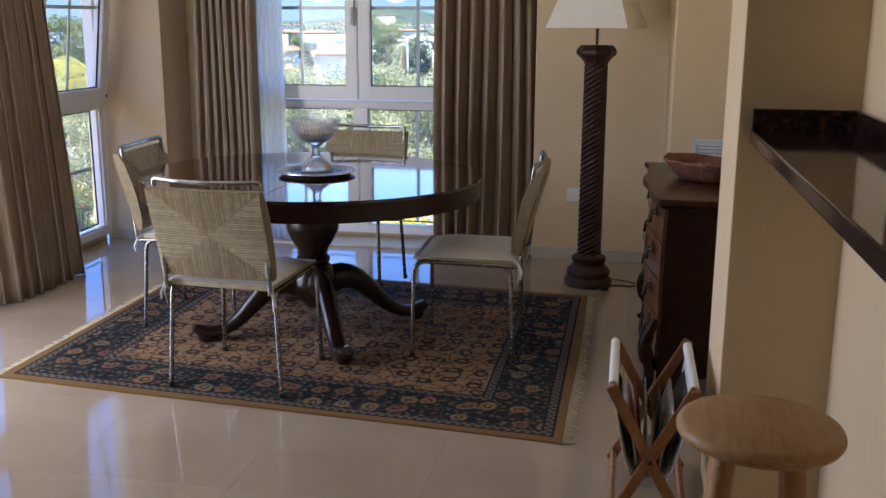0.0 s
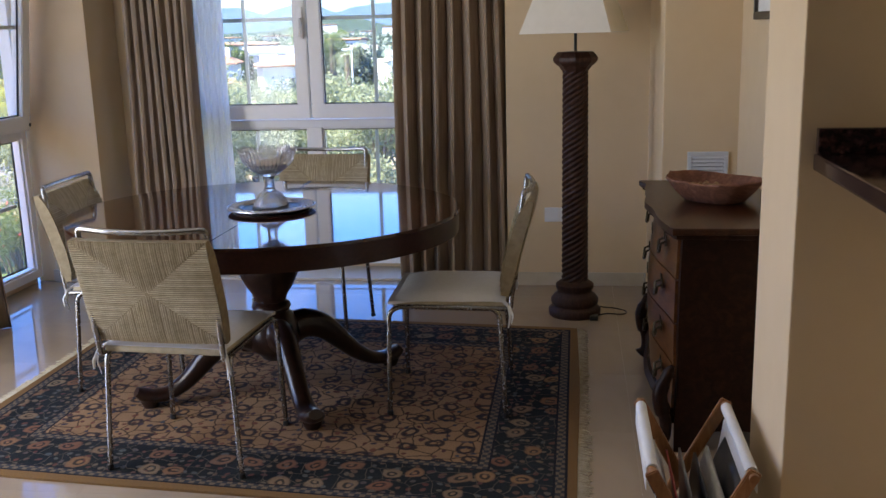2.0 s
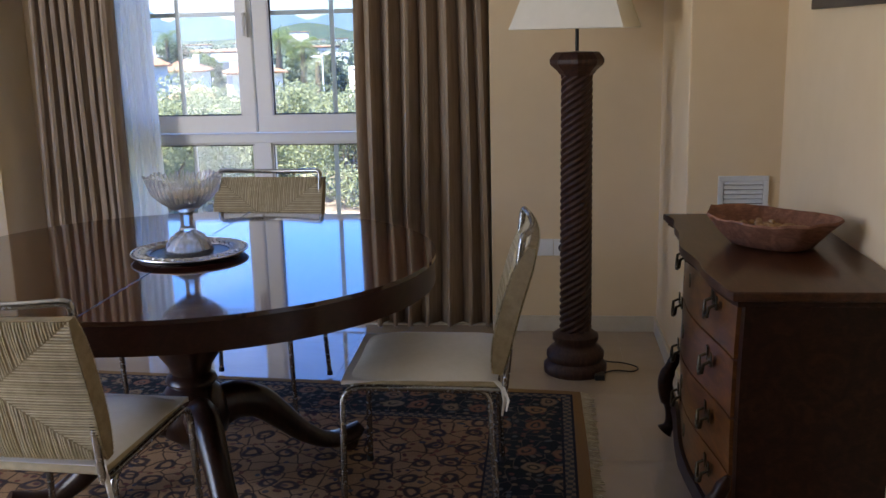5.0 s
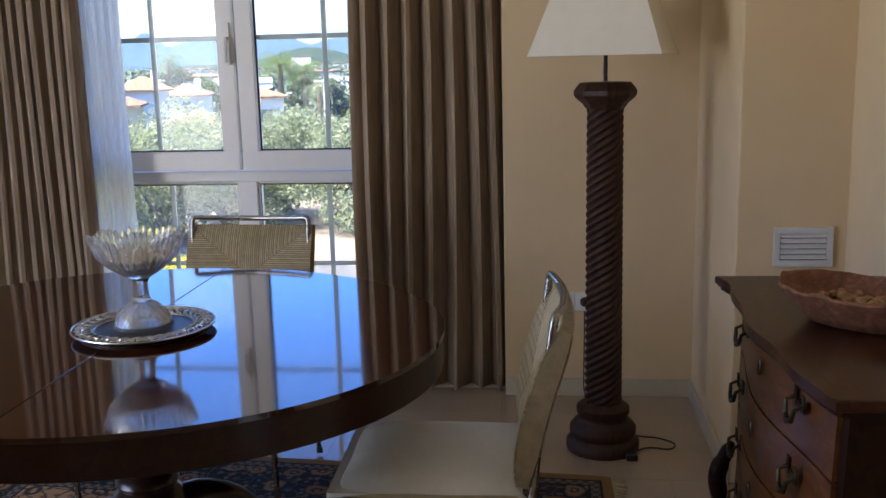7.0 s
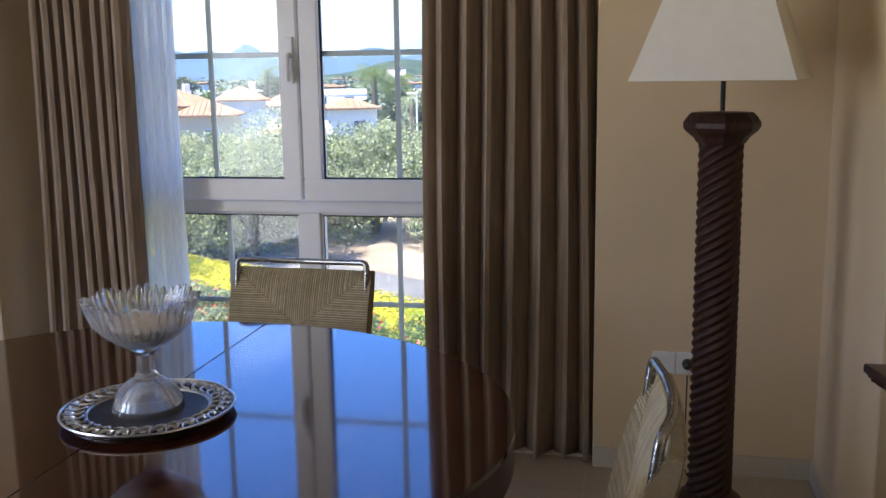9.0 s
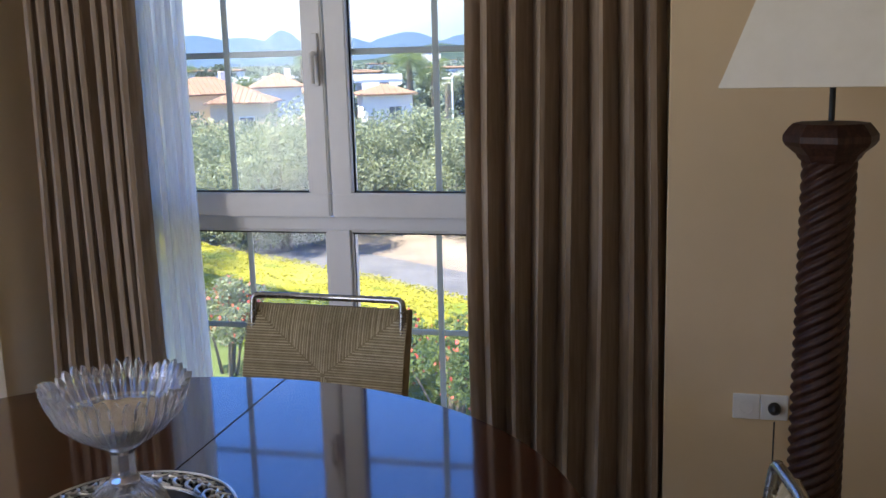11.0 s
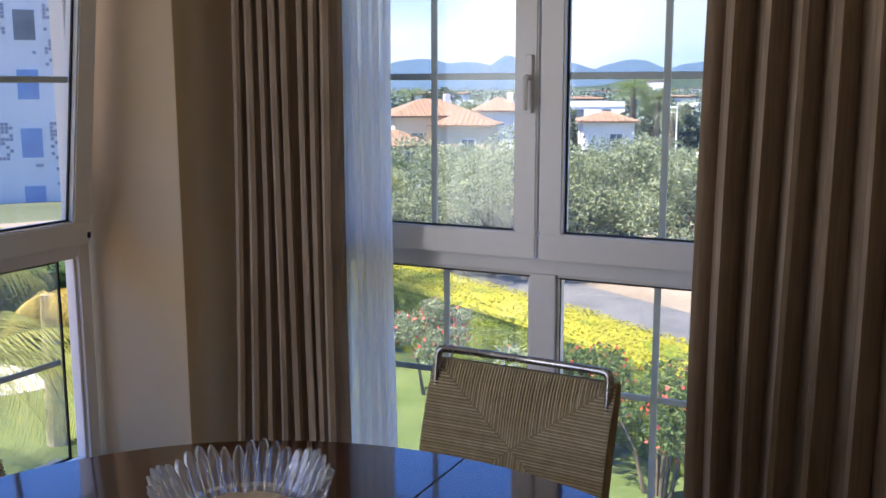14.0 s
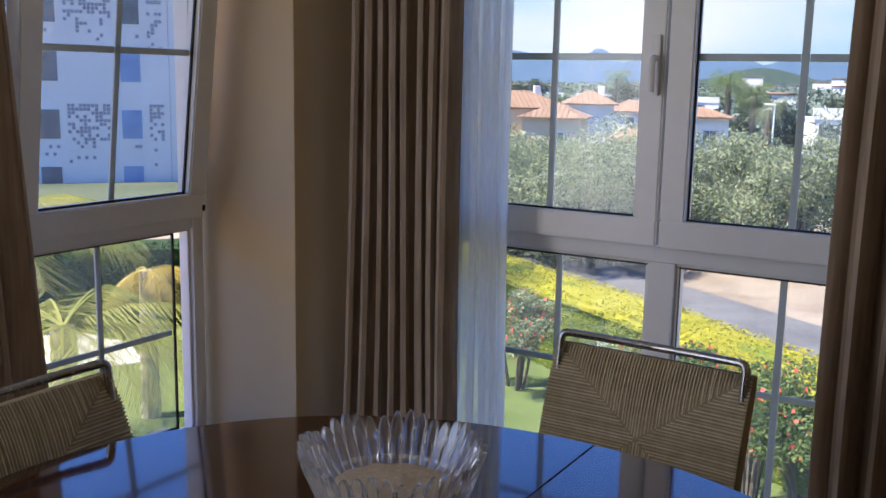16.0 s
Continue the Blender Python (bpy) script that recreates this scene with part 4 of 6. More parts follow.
    rows = []
    for i in range(33):
        u = i / 32
        y = y0 + 0.02 + (y1 - y0 - 0.04) * u
        low = 0.085 + 0.035 * abs(math.sin(u * math.pi * 2)) + 0.012 * math.cos(u * math.pi * 4)
        x = front(y, zb) - 0.010
        rows.append([ap.verts.new((x, y, zb + 0.012)), ap.verts.new((x - 0.012, y, (zb + low) / 2)), ap.verts.new((x, y, low)), ap.verts.new((x + 0.03, y, low)), ap.verts.new((x + 0.03, y, zb + 0.012))])
    for a, b in zip(rows, rows[1:]):
        for i in range(5):
            ap.faces.new((a[i], a[(i + 1) % 5], b[(i + 1) % 5], b[i]))
    ap.faces.new(rows[0])
    ap.faces.new(rows[-1])
    part("apron", ap, CAB_DARK, th, "carved wavy apron rail", True)
    sb = bmesh.new()
    sv = [[], []]
    outline = [(0.0, zb + 0.01), (0.0, 0.0), (0.06, 0.0), (0.075, 0.05), (0.11, 0.075), (0.20, 0.085), (0.28, 0.075), (0.315, 0.05), (0.33, 0.0), (0.385, 0.0), (0.385, zb + 0.01)]
    for k, yy in enumerate((y0 + 0.001, y0 + 0.020)):
        sv[k] = [sb.verts.new((-0.055 + x, yy, z)) for x, z in outline]
    sb.faces.new(sv[0])
    sb.faces.new(sv[1])
    for i in range(len(outline)):
        j = (i + 1) % len(outline)
        sb.faces.new((sv[0][i], sv[0][j], sv[1][j], sv[1][i]))
    part("side_apron", sb, CAB_DARK, th, "shaped side apron between the feet")
    return th


commode()
CT = 0.7855


def dough_bowl():
    th = thing("dough_bowl", pose(0.118, 4.92, CT, 0, 0, -44), "rough hewn reddish wooden dough bowl with lug handles", "bowl")
    bm = bmesh.new()
    seg = 48
    prof = [(0.50, 0.0), (0.62, 0.004), (0.80, 0.035), (0.95, 0.070), (1.0, 0.080), (0.985, 0.086), (0.93, 0.080), (0.80, 0.045), (0.60, 0.020), (0.30, 0.014)]
    rings = []
    for r, z in prof:
        ring = []
        for i in range(seg):
            a = 2 * math.pi * i / seg
            sx, sy = 0.180, 0.135
            c, s = math.cos(a), math.sin(a)
            e = (abs(c) ** 2.6 + abs(s) ** 2.6) ** (-1 / 2.6)
            lug = 1 + (0.10 * max(0, (abs(c) - 0.93) / 0.07) if r > 0.9 else 0)
            w = 1 + 0.022 * noise.noise((c * 2.2, s * 2.2, r * 2)) + 0.012 * noise.noise((c * 7, s * 7, z * 40))
            lift = (0.006 * noise.noise((c * 3, s * 3, 4)) + 0.006 * math.cos(2 * a)) if r > 0.7 else 0
            ring.append(bm.verts.new((r * sx * c * e * lug * w, r * sy * s * e * w, z + lift)))
        rings.append(ring)
    for a, b in zip(rings, rings[1:]):
        for i in range(seg):
            bm.faces.new((a[i], a[(i + 1) % seg], b[(i + 1) % seg], b[i]))
    bm.faces.new(rings[0])
    bm.faces.new(rings[-1])
    part("bowl_body", bm, BOWL_WOOD, th, smooth=True)
    return th


dough_bowl()
NUT = mesh_of("nut", lathe([(0.0, -0.016), (0.007, -0.012), (0.0105, -0.004), (0.011, 0.004), (0.008, 0.011), (0.0, 0.016)], 9), NUTS, True)
rnd_n = random.Random(8)
for i in range(70):
    a, q = rnd_n.uniform(0, 6.28), math.sqrt(rnd_n.random())
    x, y = 0.115 * q * math.cos(a), 0.075 * q * math.sin(a)
    m = pose(0.118, 4.92, CT, 0, 0, -44) @ pose(x, y, 0.030 + 0.012 * (1 - q) + rnd_n.uniform(0, 0.008) + 0.012 * q * q, rnd_n.uniform(50, 130), rnd_n.uniform(0, 90), rnd_n.uniform(0, 360))
    o = new("nut", NUT)
    o.matrix_basis = m
    tagged(o, "brown nut in its shell lying in the wooden bowl", "nut", "nuts in the bowl")


# ---- tray and crystal compote ----
def tray():
    th = thing("silver_tray", pose(-1.577, 4.952, TT), "round tarnished silver tray with a pierced leaf-pattern rim", "tray")
    part("well", lathe([(0.150, 0.000), (0.152, 0.003), (0.118, 0.010), (0.112, 0.007), (0.0001, 0.006)], 64), SILVER, th, "polished tray well", True)
    part("rim_ground", lathe([(0.116, 0.0095), (0.168, 0.0165), (0.171, 0.0160), (0.168, 0.013), (0.120, 0.005)], 64), SILVER_DARK, th, "blackened rim ground", True)
    part("rim_bead", tube([(0.171 * math.cos(a), 0.171 * math.sin(a), 0.0165) for a in (2 * math.pi * i / 72 for i in range(72))], 0.0028, 6, closed=True), SILVER, th, "beaded outer rim", True)
    part("rim_bead", tube([(0.121 * math.cos(a), 0.121 * math.sin(a), 0.0115) for a in (2 * math.pi * i / 72 for i in range(72))], 0.0026, 6, closed=True), SILVER, th, "", True)
    leaf = bmesh.new()
    tube([(-0.020, -0.004, 0), (-0.010, 0.006, 0.002), (0.002, 0.007, 0.002), (0.010, 0.0, 0.002), (0.006, -0.007, 0.001), (-0.003, -0.005, 0.001)], [0.002, 0.0034, 0.0036, 0.0034, 0.003, 0.002], 6, leaf)
    tube([(0.010, 0.002, 0), (0.018, 0.008, 0.001), (0.022, 0.004, 0)], [0.0022, 0.003, 0.0012], 5, leaf)
    lm = mesh_of("rim_leaf", leaf, SILVER, True)
    for i in range(64):
        a = 2 * math.pi * i / 64
        o = new("rim_leaf", lm)
        o.parent = th
        o.matrix_basis = pose((0.137 if i % 2 else 0.154) * math.cos(a), (0.137 if i % 2 else 0.154) * math.sin(a), 0.0140 if i % 2 else 0.0160, 0, 0, math.degrees(a) + (40 if i % 2 else 110))
    return th


tray()


def compote():
    th = thing("crystal_compote", pose(-1.583, 4.962, TT + 0.007), "cut crystal footed compote bowl with scalloped rim", "compote")
    seg = 240

    def ribs(amp, n):
        return lambda a, z: 1 + amp * abs(math.sin(n * a)) ** 0.7

    part("foot", lathe([(0.062, 0.0), (0.068, 0.0), (0.069, 0.004), (0.066, 0.012), (0.060, 0.032), (0.048, 0.050), (0.036, 0.060), (0.024, 0.066), (0.020, 0.060), (0.032, 0.053), (0.043, 0.044), (0.054, 0.028), (0.060, 0.010)], seg, wob=ribs(0.06, 12)), CRYSTAL, th, "ribbed bell-shaped foot", False)
    part("stem", lathe([(0.024, 0.064), (0.027, 0.070), (0.021, 0.078), (0.020, 0.115), (0.024, 0.122), (0.028, 0.126)], 6), CRYSTAL, th, "six-sided faceted stem")
    bm, rings = bmesh.new(), []
    prof = [(0.028, 0.126, 0), (0.055, 0.136, 0), (0.090, 0.156, 0.3), (0.118, 0.180, 0.7), (0.133, 0.203, 1.0), (0.139, 0.219, 1.0), (0.131, 0.219, 1.0), (0.121, 0.200, 0.35), (0.105, 0.180, 0.2), (0.078, 0.160, 0.1), (0.045, 0.146, 0)]
    for r, z, s in prof:
        ring = []
        for i in range(seg):
            a = 2 * math.pi * i / seg
            fan = 8 * a / (2 * math.pi) % 1.0 - 0.5             # eight fans round the bowl
            petal = abs(math.sin(a * 20))                        # five petals in a fan
            rib = 1 + s * (0.075 * petal ** 0.55 - 0.03) - s * 0.03 * (2 * abs(fan)) ** 2
            up = s * (0.017 * petal ** 0.8 - 0.012 * (2 * abs(fan)) ** 1.6) if z > 0.19 else 0
            r2 = r * rib * (1.0 if z < 0.13 else 0.81)
            ring.append(bm.verts.new((r2 * math.cos(a), r2 * math.sin(a), 0.126 + (z - 0.126) * 1.02 + up)))
        rings.append(ring)
    for a, b in zip(rings, rings[1:]):
        for i in range(seg):
            bm.faces.new((a[i], a[(i + 1) % seg], b[(i + 1) % seg], b[i]))
    bm.faces.new(rings[0])
    bm.faces.new(rings[-1])
    part("bowl", bm, CRYSTAL, th, "fan-cut crystal bowl with petal rim")
    sand, g = bmesh.new(), []
    for j in range(11):
        r = 0.076 * j / 10
        g.append([sand.verts.new((r * math.cos(a), r * math.sin(a), 0.192 - 0.014 * (j / 10) ** 2 + 0.006 * noise.noise((r * 40 * math.cos(a), r * 40 * math.sin(a), 3)) - 0.006 * math.exp(-((r * math.cos(a) - 0.02) ** 2 + (r * math.sin(a) - 0.02) ** 2) / 0.0006))) for a in (2 * math.pi * i / 40 for i in range(40))])
    for a, b in zip(g[1:], g[2:]):
        for i in range(40):
            sand.faces.new((a[i], a[(i + 1) % 40], b[(i + 1) % 40], b[i]))
    sand.faces.new(g[1])
    low = [sand.verts.new((0.05 * math.cos(a), 0.05 * math.sin(a), 0.160)) for a in (2 * math.pi * i / 40 for i in range(40))]
    for i in range(40):
        sand.faces.new((g[-1][i], g[-1][(i + 1) % 40], low[(i + 1) % 40], low[i]))
    sand.faces.new(low)
    bmesh.ops.remove_doubles(sand, verts=g[0], dist=1e-5)
    for v in list(sand.verts):
        if not v.link_faces:
            sand.verts.remove(v)
    so = part("sand", sand, SALT, None, "coarse beige sand heaped in the crystal bowl", True, pose(-1.583, 4.962, TT + 0.007))
    tagged(so, "coarse beige sand heaped in the crystal bowl", "sand")
    return th


compote()


# ---- wall fittings ----
def vent():
    th = thing("air_grille", pose(0.205, 5.786, 0.793), "small white louvred air grille set in the wall", "air grille")
    part("frame", frame_ring(-0.090, -0.062, 0.090, 0.062, 0.020, -0.012, -0.001, 0.003), VENT, th)
    part("backing", boxes((-0.072, -0.002, -0.044, 0.072, -0.0012, 0.044)), BLACK, th, "dark duct behind the slats")
    for i in range(5):
        part("slat", boxes((-0.069, -0.006, -0.0085, 0.069, -0.004, 0.0085), bevel=0.0008), VENT, th, m=pose(0, -0.004, -0.034 + 0.017 * i, -38, 0, 0))
    return th


def socket(x, z):
    th = thing("wall_socket", pose(x, WY, z), "white plastic wall socket beside the lamp", "socket", "sockets by the lamp")
    part("plate", boxes((-0.040, -0.010, -0.040, 0.040, -0.0005, 0.040), bevel=0.004), PLASTIC_W, th)
    part("insert", lathe([(0.021, 0.0), (0.0225, 0.002), (0.020, 0.0025), (0.019, -0.006), (0.0001, -0.006)], 28), PLASTIC_W, th, "round recessed socket", True, pose(0, -0.0105, 0, 90))
    part("pin_hole", lathe([(0.003, 0), (0.003, 0.001)], 10), BLACK, th, m=pose(-0.009, -0.0055, 0, 90))
    part("pin_hole", lathe([(0.003, 0), (0.003, 0.001)], 10), BLACK, th, m=pose(0.009, -0.0055, 0, 90))
    return th


vent()
socket(-0.514, 0.405)
socket(-0.433, 0.405)
plug = tagged(part("plug", lathe([(0.019, 0.0), (0.019, 0.012), (0.014, 0.022), (0.006, 0.032), (0.0001, 0.033)], 18), BLACK, None, "", True, pose(-0.433, WY - 0.013, 0.405, 90)), "black mains plug pushed into the wall socket", "plug")
pf = thing("picture_frame", pose(RX, 5.03, 1.645), "dark framed picture with pale mount hanging on the wall", "picture")
part("frame", boxes((-0.024, -0.37, -0.215, -0.002, 0.37, -0.185), (-0.024, -0.37, 0.185, -0.002, 0.37, 0.215), (-0.024, -0.37, -0.185, -0.002, -0.34, 0.185), (-0.024, 0.34, -0.185, -0.002, 0.37, 0.185), bevel=0.004), FRAME_WOOD, pf)
part("mount", boxes((-0.010, -0.34, -0.185, -0.004, 0.34, 0.185)), CANVAS, pf, "pale mount board")

# ---- breakfast bar ----
bar = thing("breakfast_bar", pose(0, 0, 0), "polished dark brown granite breakfast bar top with low upstand", "worktop")
part("worktop", boxes((0.106, -1.2, 1.117, 0.74, 3.428, 1.153), bevel=0.006, seg=3), GRANITE, bar)
for ub in ((0.110, 3.406, 1.1535, 0.359, 3.4285, 1.207), (0.359, 3.07, 1.1535, 0.3755, 3.4285, 1.207), (0.3757, 3.07, 1.1535, 0.74, 3.098, 1.207)):
    part("upstand", boxes(ub, bevel=0.003), GRANITE, bar)


def stool():
    th = thing("wooden_stool", pose(0.066, 2.585, 0.0), "round light beech bar stool with splayed legs", "stool")
    bm = lathe([(0.0001, 0.655), (0.140, 0.655), (0.150, 0.660), (0.1545, 0.668), (0.1545, 0.676), (0.150, 0.684), (0.140, 0.688), (0.0001, 0.688)], 56)
    part("seat", bm, PINE, th, "round beech seat with visible grain", True)
    for k in range(4):
        a = radians(40 + 90 * k)
        c, s = math.cos(a), math.sin(a)
        part("leg", tube([(0.085 * c, 0.085 * s, 0.664), (0.105 * c, 0.105 * s, 0.45), (0.148 * c, 0.148 * s, 0.0)], [0.0215, 0.0225, 0.018], 16), PINE, th, smooth=True)
    for k in range(4):
        a, b = radians(40 + 90 * k), radians(130 + 90 * k)
        z, r = 0.22 + 0.05 * (k % 2), 0.126
        part("rung", tube([(r * math.cos(a), r * math.sin(a), z), (r * math.cos(b), r * math.sin(b), z)], 0.010, 10), PINE, th, smooth=True)
    return th


stool()


def rack():
    th = thing("magazine_rack", pose(-0.101, 3.618, 0.0), "folding beech magazine rack with a white canvas sling", "magazine rack")
    hw, hl, h = 0.112, 0.217, 0.42
    for sy in (-1, 1):
        for sx in (-1, 1):
            y = sy * hl + (0.008 if sx > 0 else -0.008)
            bm = bmesh.new()
            a, b = Vector((sx * hw, y, h)), Vector((-sx * hw, y, 0.0))
            d = (b - a).normalized()
            p = Vector((-d.z, 0, d.x))
            vs = []
            for q in (a - d * 0.012, b):
                for u, w in ((-1, -1), (1, -1), (1, 1), (-1, 1)):
                    vs.append(bm.verts.new(q + p * 0.016 * u + Vector((0, 0.0075 * w, 0))))
            for f in ((0, 1, 2, 3), (4, 5, 6, 7), (0, 1, 5, 4), (1, 2, 6, 5), (2, 3, 7, 6), (3, 0, 4, 7)):
                bm.faces.new([vs[i] for i in f])
            bmesh.ops.bevel(bm, geom=bm.edges[:], offset=0.003, segments=2, affect="EDGES")
            for v in bm.verts:
                v.co.z = max(v.co.z, 0.0)
            part("cross_bar", bm, RACK_WOOD, th)
        part("pivot", lathe([(0.006, -0.020), (0.007, 0.0), (0.006, 0.020)], 10), BRASS, th, m=pose(0, sy * hl, h / 2, 90))
    for sx in (-1, 1):
        part("rail", tube([(sx * hw, -hl - 0.012, h), (sx * hw, hl + 0.012, h)], 0.011, 12), RACK_WOOD, th, smooth=True)
        part("sleeve", tube([(sx * hw, -hl + 0.022, h + 0.001), (sx * hw, hl - 0.022, h + 0.001)], 0.0145, 12), CANVAS, th, "white canvas sleeve round the rail", True)
        part("lower_rail", tube([(sx * hw * 0.93, -hl, 0.030), (sx * hw * 0.93, hl, 0.030)], 0.010, 10), RACK_WOOD, th, smooth=True)
    sb, g = bmesh.new(), []
    prof = []
    for i in range(29):
        u = -1 + 2 * i / 28
        x = hw * (abs(u) ** 0.75) * (1 if u > 0 else -1)
        prof.append((x * 1.0, 0.115 + (h + 0.012 - 0.115) * abs(u) ** 2.2))
    prof = [(-hw - 0.014, h - 0.05), (-hw - 0.014, h - 0.005)] + prof[1:-1] + [(hw + 0.014, h - 0.005), (hw + 0.014, h - 0.05)]
    for y in (-hl + 0.022, 0.0, hl - 0.022):
        g.append([sb.verts.new((x, y, z)) for x, z in prof])
    for a, b in zip(g, g[1:]):
        for i in range(len(prof) - 1):
            sb.faces.new((a[i], a[i + 1], b[i + 1], b[i]))
    sl = part("sling", sb, CANVAS, th, "white canvas sling", True)
    md = sl.modifiers.new("thickness", "SOLIDIFY")
    md.thickness = 0.002
    return th


rack()
MAGS = [simple("magazine_cover_%s" % c, a, b, 14, 0.3) for c, a, b in (("black", (0.02, 0.02, 0.022), (0.05, 0.05, 0.055)), ("white", (0.55, 0.54, 0.52), (0.7, 0.69, 0.67)), ("red", (0.30, 0.03, 0.03), (0.42, 0.06, 0.05)), ("grey", (0.16, 0.17, 0.18), (0.25, 0.26, 0.27)))]
rnd_m = random.Random(11)
for i, x in enumerate((-0.050, -0.036, -0.020, -0.006, 0.012, 0.028, 0.046)):
    bm, g = bmesh.new(), []
    tall, curve, hl2 = rnd_m.uniform(0.19, 0.25), x * 1.2, rnd_m.uniform(0.125, 0.165)
    low = 0.128 + 0.9 * abs(x)
    for j in range(7):
        t = j / 6
        g.append([bm.verts.new((x + curve * t ** 1.4, y, low + tall * t * (1 - 0.15 * t))) for y in (-hl2, 0, hl2)])
    for a, b in zip(g, g[1:]):
        for k in range(2):
            bm.faces.new((a[k], a[k + 1], b[k + 1], b[k]))
    ob = part("magazine", bm, MAGS[(0, 1, 2, 3, 0, 1, 0)[i]], None, "", True, pose(-0.101, 3.618 + rnd_m.uniform(-0.02, 0.02), 0))
    md = ob.modifiers.new("thickness", "SOLIDIFY")
    md.thickness = 0.006
    tagged(ob, "%s glossy magazine standing in the canvas rack" % ("black", "white", "red", "grey", "black", "white", "black")[i], "magazine", "magazines in the rack")

# dark mat at the terrace door
tagged(part("floor_mat", boxes((-3.30, 4.30, 0.0, -2.975, 4.535, 0.008), bevel=0.003), simple("dark_brown_mat", (0.03, 0.018, 0.014), (0.06, 0.035, 0.026), 40, 0.95, bumps=0.5, bscale=300)), "small dark brown floor mat beside the rug", "mat")


# ---- outdoors: ground, garden, trees, houses, hills ----
G = -3.2
EYE_O = Vector((-0.9, 4.05, 0.0))


def at(az, dist, z=0.0):
    """A place by its bearing (degrees from +y, to +x) and distance from the dining end of the room."""
    return Vector((EYE_O.x + dist * math.sin(radians(az)), EYE_O.y + dist * math.cos(radians(az)), z))


def terrain(x, y):
    d = math.hypot(x, y - 4)
    return G - 4.2 * min(1.0, max(0.0, (d - 34) / 70.0))


LAWN = simple("mown_lawn", (0.062, 0.092, 0.026), (0.108, 0.14, 0.05), 1.2, 0.95, spec=0.1, bumps=0.6, bscale=60)
EARTH = simple("dry_sandy_ground", (0.22, 0.175, 0.125), (0.33, 0.28, 0.215), 0.5, 0.95, spec=0.1, bumps=0.5, bscale=12)
ASPHALT = simple("worn_grey_road", (0.075, 0.075, 0.078), (0.12, 0.12, 0.123), 0.8, 0.9, spec=0.2, bumps=0.3, bscale=40)
HEDGE_M = simple("yellow_green_cypress_hedge", (0.13, 0.19, 0.025), (0.29, 0.33, 0.045), 2.5, 0.9, spec=0.15)
# Yellower copy of the hedge colour, standing for sunlight on its top.
HEDGE_TOP = simple("sunlit_hedge_top", (0.30, 0.29, 0.03), (0.44, 0.41, 0.045), 3.0, 0.85, spec=0.15)
DARK_HEDGE = simple("dark_green_hedge_leaf", (0.018, 0.045, 0.014), (0.045, 0.09, 0.026), 3, 0.85, spec=0.2)
OLIVE = simple("grey_green_olive_leaf", (0.12, 0.155, 0.07), (0.36, 0.40, 0.25), 1.6, 0.7, spec=0.3)
GREEN = simple("mid_green_leaf", (0.07, 0.12, 0.03), (0.17, 0.22, 0.07), 2.0, 0.75, spec=0.3)
PINEG = simple("dark_conifer_leaf", (0.06, 0.08, 0.05), (0.12, 0.145, 0.09), 1.0, 0.8, spec=0.2)
# Far leaves, made paler so the colour carries the haze of distance.
FARWOOD = simple("far_woodland_painted_haze", (0.10, 0.135, 0.10), (0.17, 0.21, 0.16), 0.2, 0.9, spec=0.1)
PALM = simple("yellow_green_palm_leaf", (0.16, 0.19, 0.04), (0.34, 0.33, 0.08), 3.0, 0.55, spec=0.3)
PALM_Y = simple("golden_palm_leaf", (0.34, 0.26, 0.05), (0.52, 0.40, 0.10), 4.0, 0.6, spec=0.3)
FLOWER = simple("red_flower_petal", (0.42, 0.03, 0.025), (0.62, 0.09, 0.06), 9, 0.7)
BARK = simple("grey_brown_bark", (0.09, 0.07, 0.05), (0.20, 0.16, 0.12), 5, 0.95, spec=0.1, bumps=0.8, bscale=22)
PALE_BARK = simple("pale_palm_bark", (0.30, 0.25, 0.18), (0.42, 0.36, 0.27), 8, 0.95, spec=0.1, bumps=0.6, bscale=30)
RENDER_W = simple("white_house_render", (0.74, 0.72, 0.68), (0.82, 0.80, 0.76), 0.6, 0.9, spec=0.1)
RENDER_Y = simple("pale_yellow_house_render", (0.66, 0.54, 0.36), (0.74, 0.62, 0.43), 0.6, 0.9, spec=0.1)
ROOF = simple("terracotta_roof_tile", (0.17, 0.105, 0.068), (0.27, 0.175, 0.12), 1.5, 0.9, spec=0.15, bumps=0.4, bscale=10)
FACADE = simple("white_facade_render", (0.62, 0.61, 0.59), (0.70, 0.69, 0.67), 0.4, 0.85, spec=0.15)
DARK_GLASS = simple("dark_house_window", (0.05, 0.07, 0.09), (0.12, 0.15, 0.19), 1.0, 0.2)
BLUE_GLASS = simple("sky_blue_house_window", (0.10, 0.22, 0.42), (0.18, 0.34, 0.58), 0.8, 0.2)
MOSAIC = simple("grey_facade_mosaic", (0.16, 0.18, 0.23), (0.26, 0.28, 0.34), 2.0, 0.4)


for lm_ in (HEDGE_M, HEDGE_TOP, DARK_HEDGE, OLIVE, GREEN, PINEG, PALM, PALM_Y):
    nt = lm_.node_tree
    pr, tl, mxs = nt.nodes["Principled BSDF"], nt.nodes.new("ShaderNodeBsdfTranslucent"), nt.nodes.new("ShaderNodeMixShader")
    nt.links.new(pr.inputs["Base Color"].links[0].from_socket, tl.inputs["Color"])
    mxs.inputs[0].default_value = 0.42
    nt.links.new(pr.outputs[0], mxs.inputs[1])
    nt.links.new(tl.outputs[0], mxs.inputs[2])
    nt.links.new(mxs.outputs[0], nt.nodes["Material Output"].inputs["Surface"])


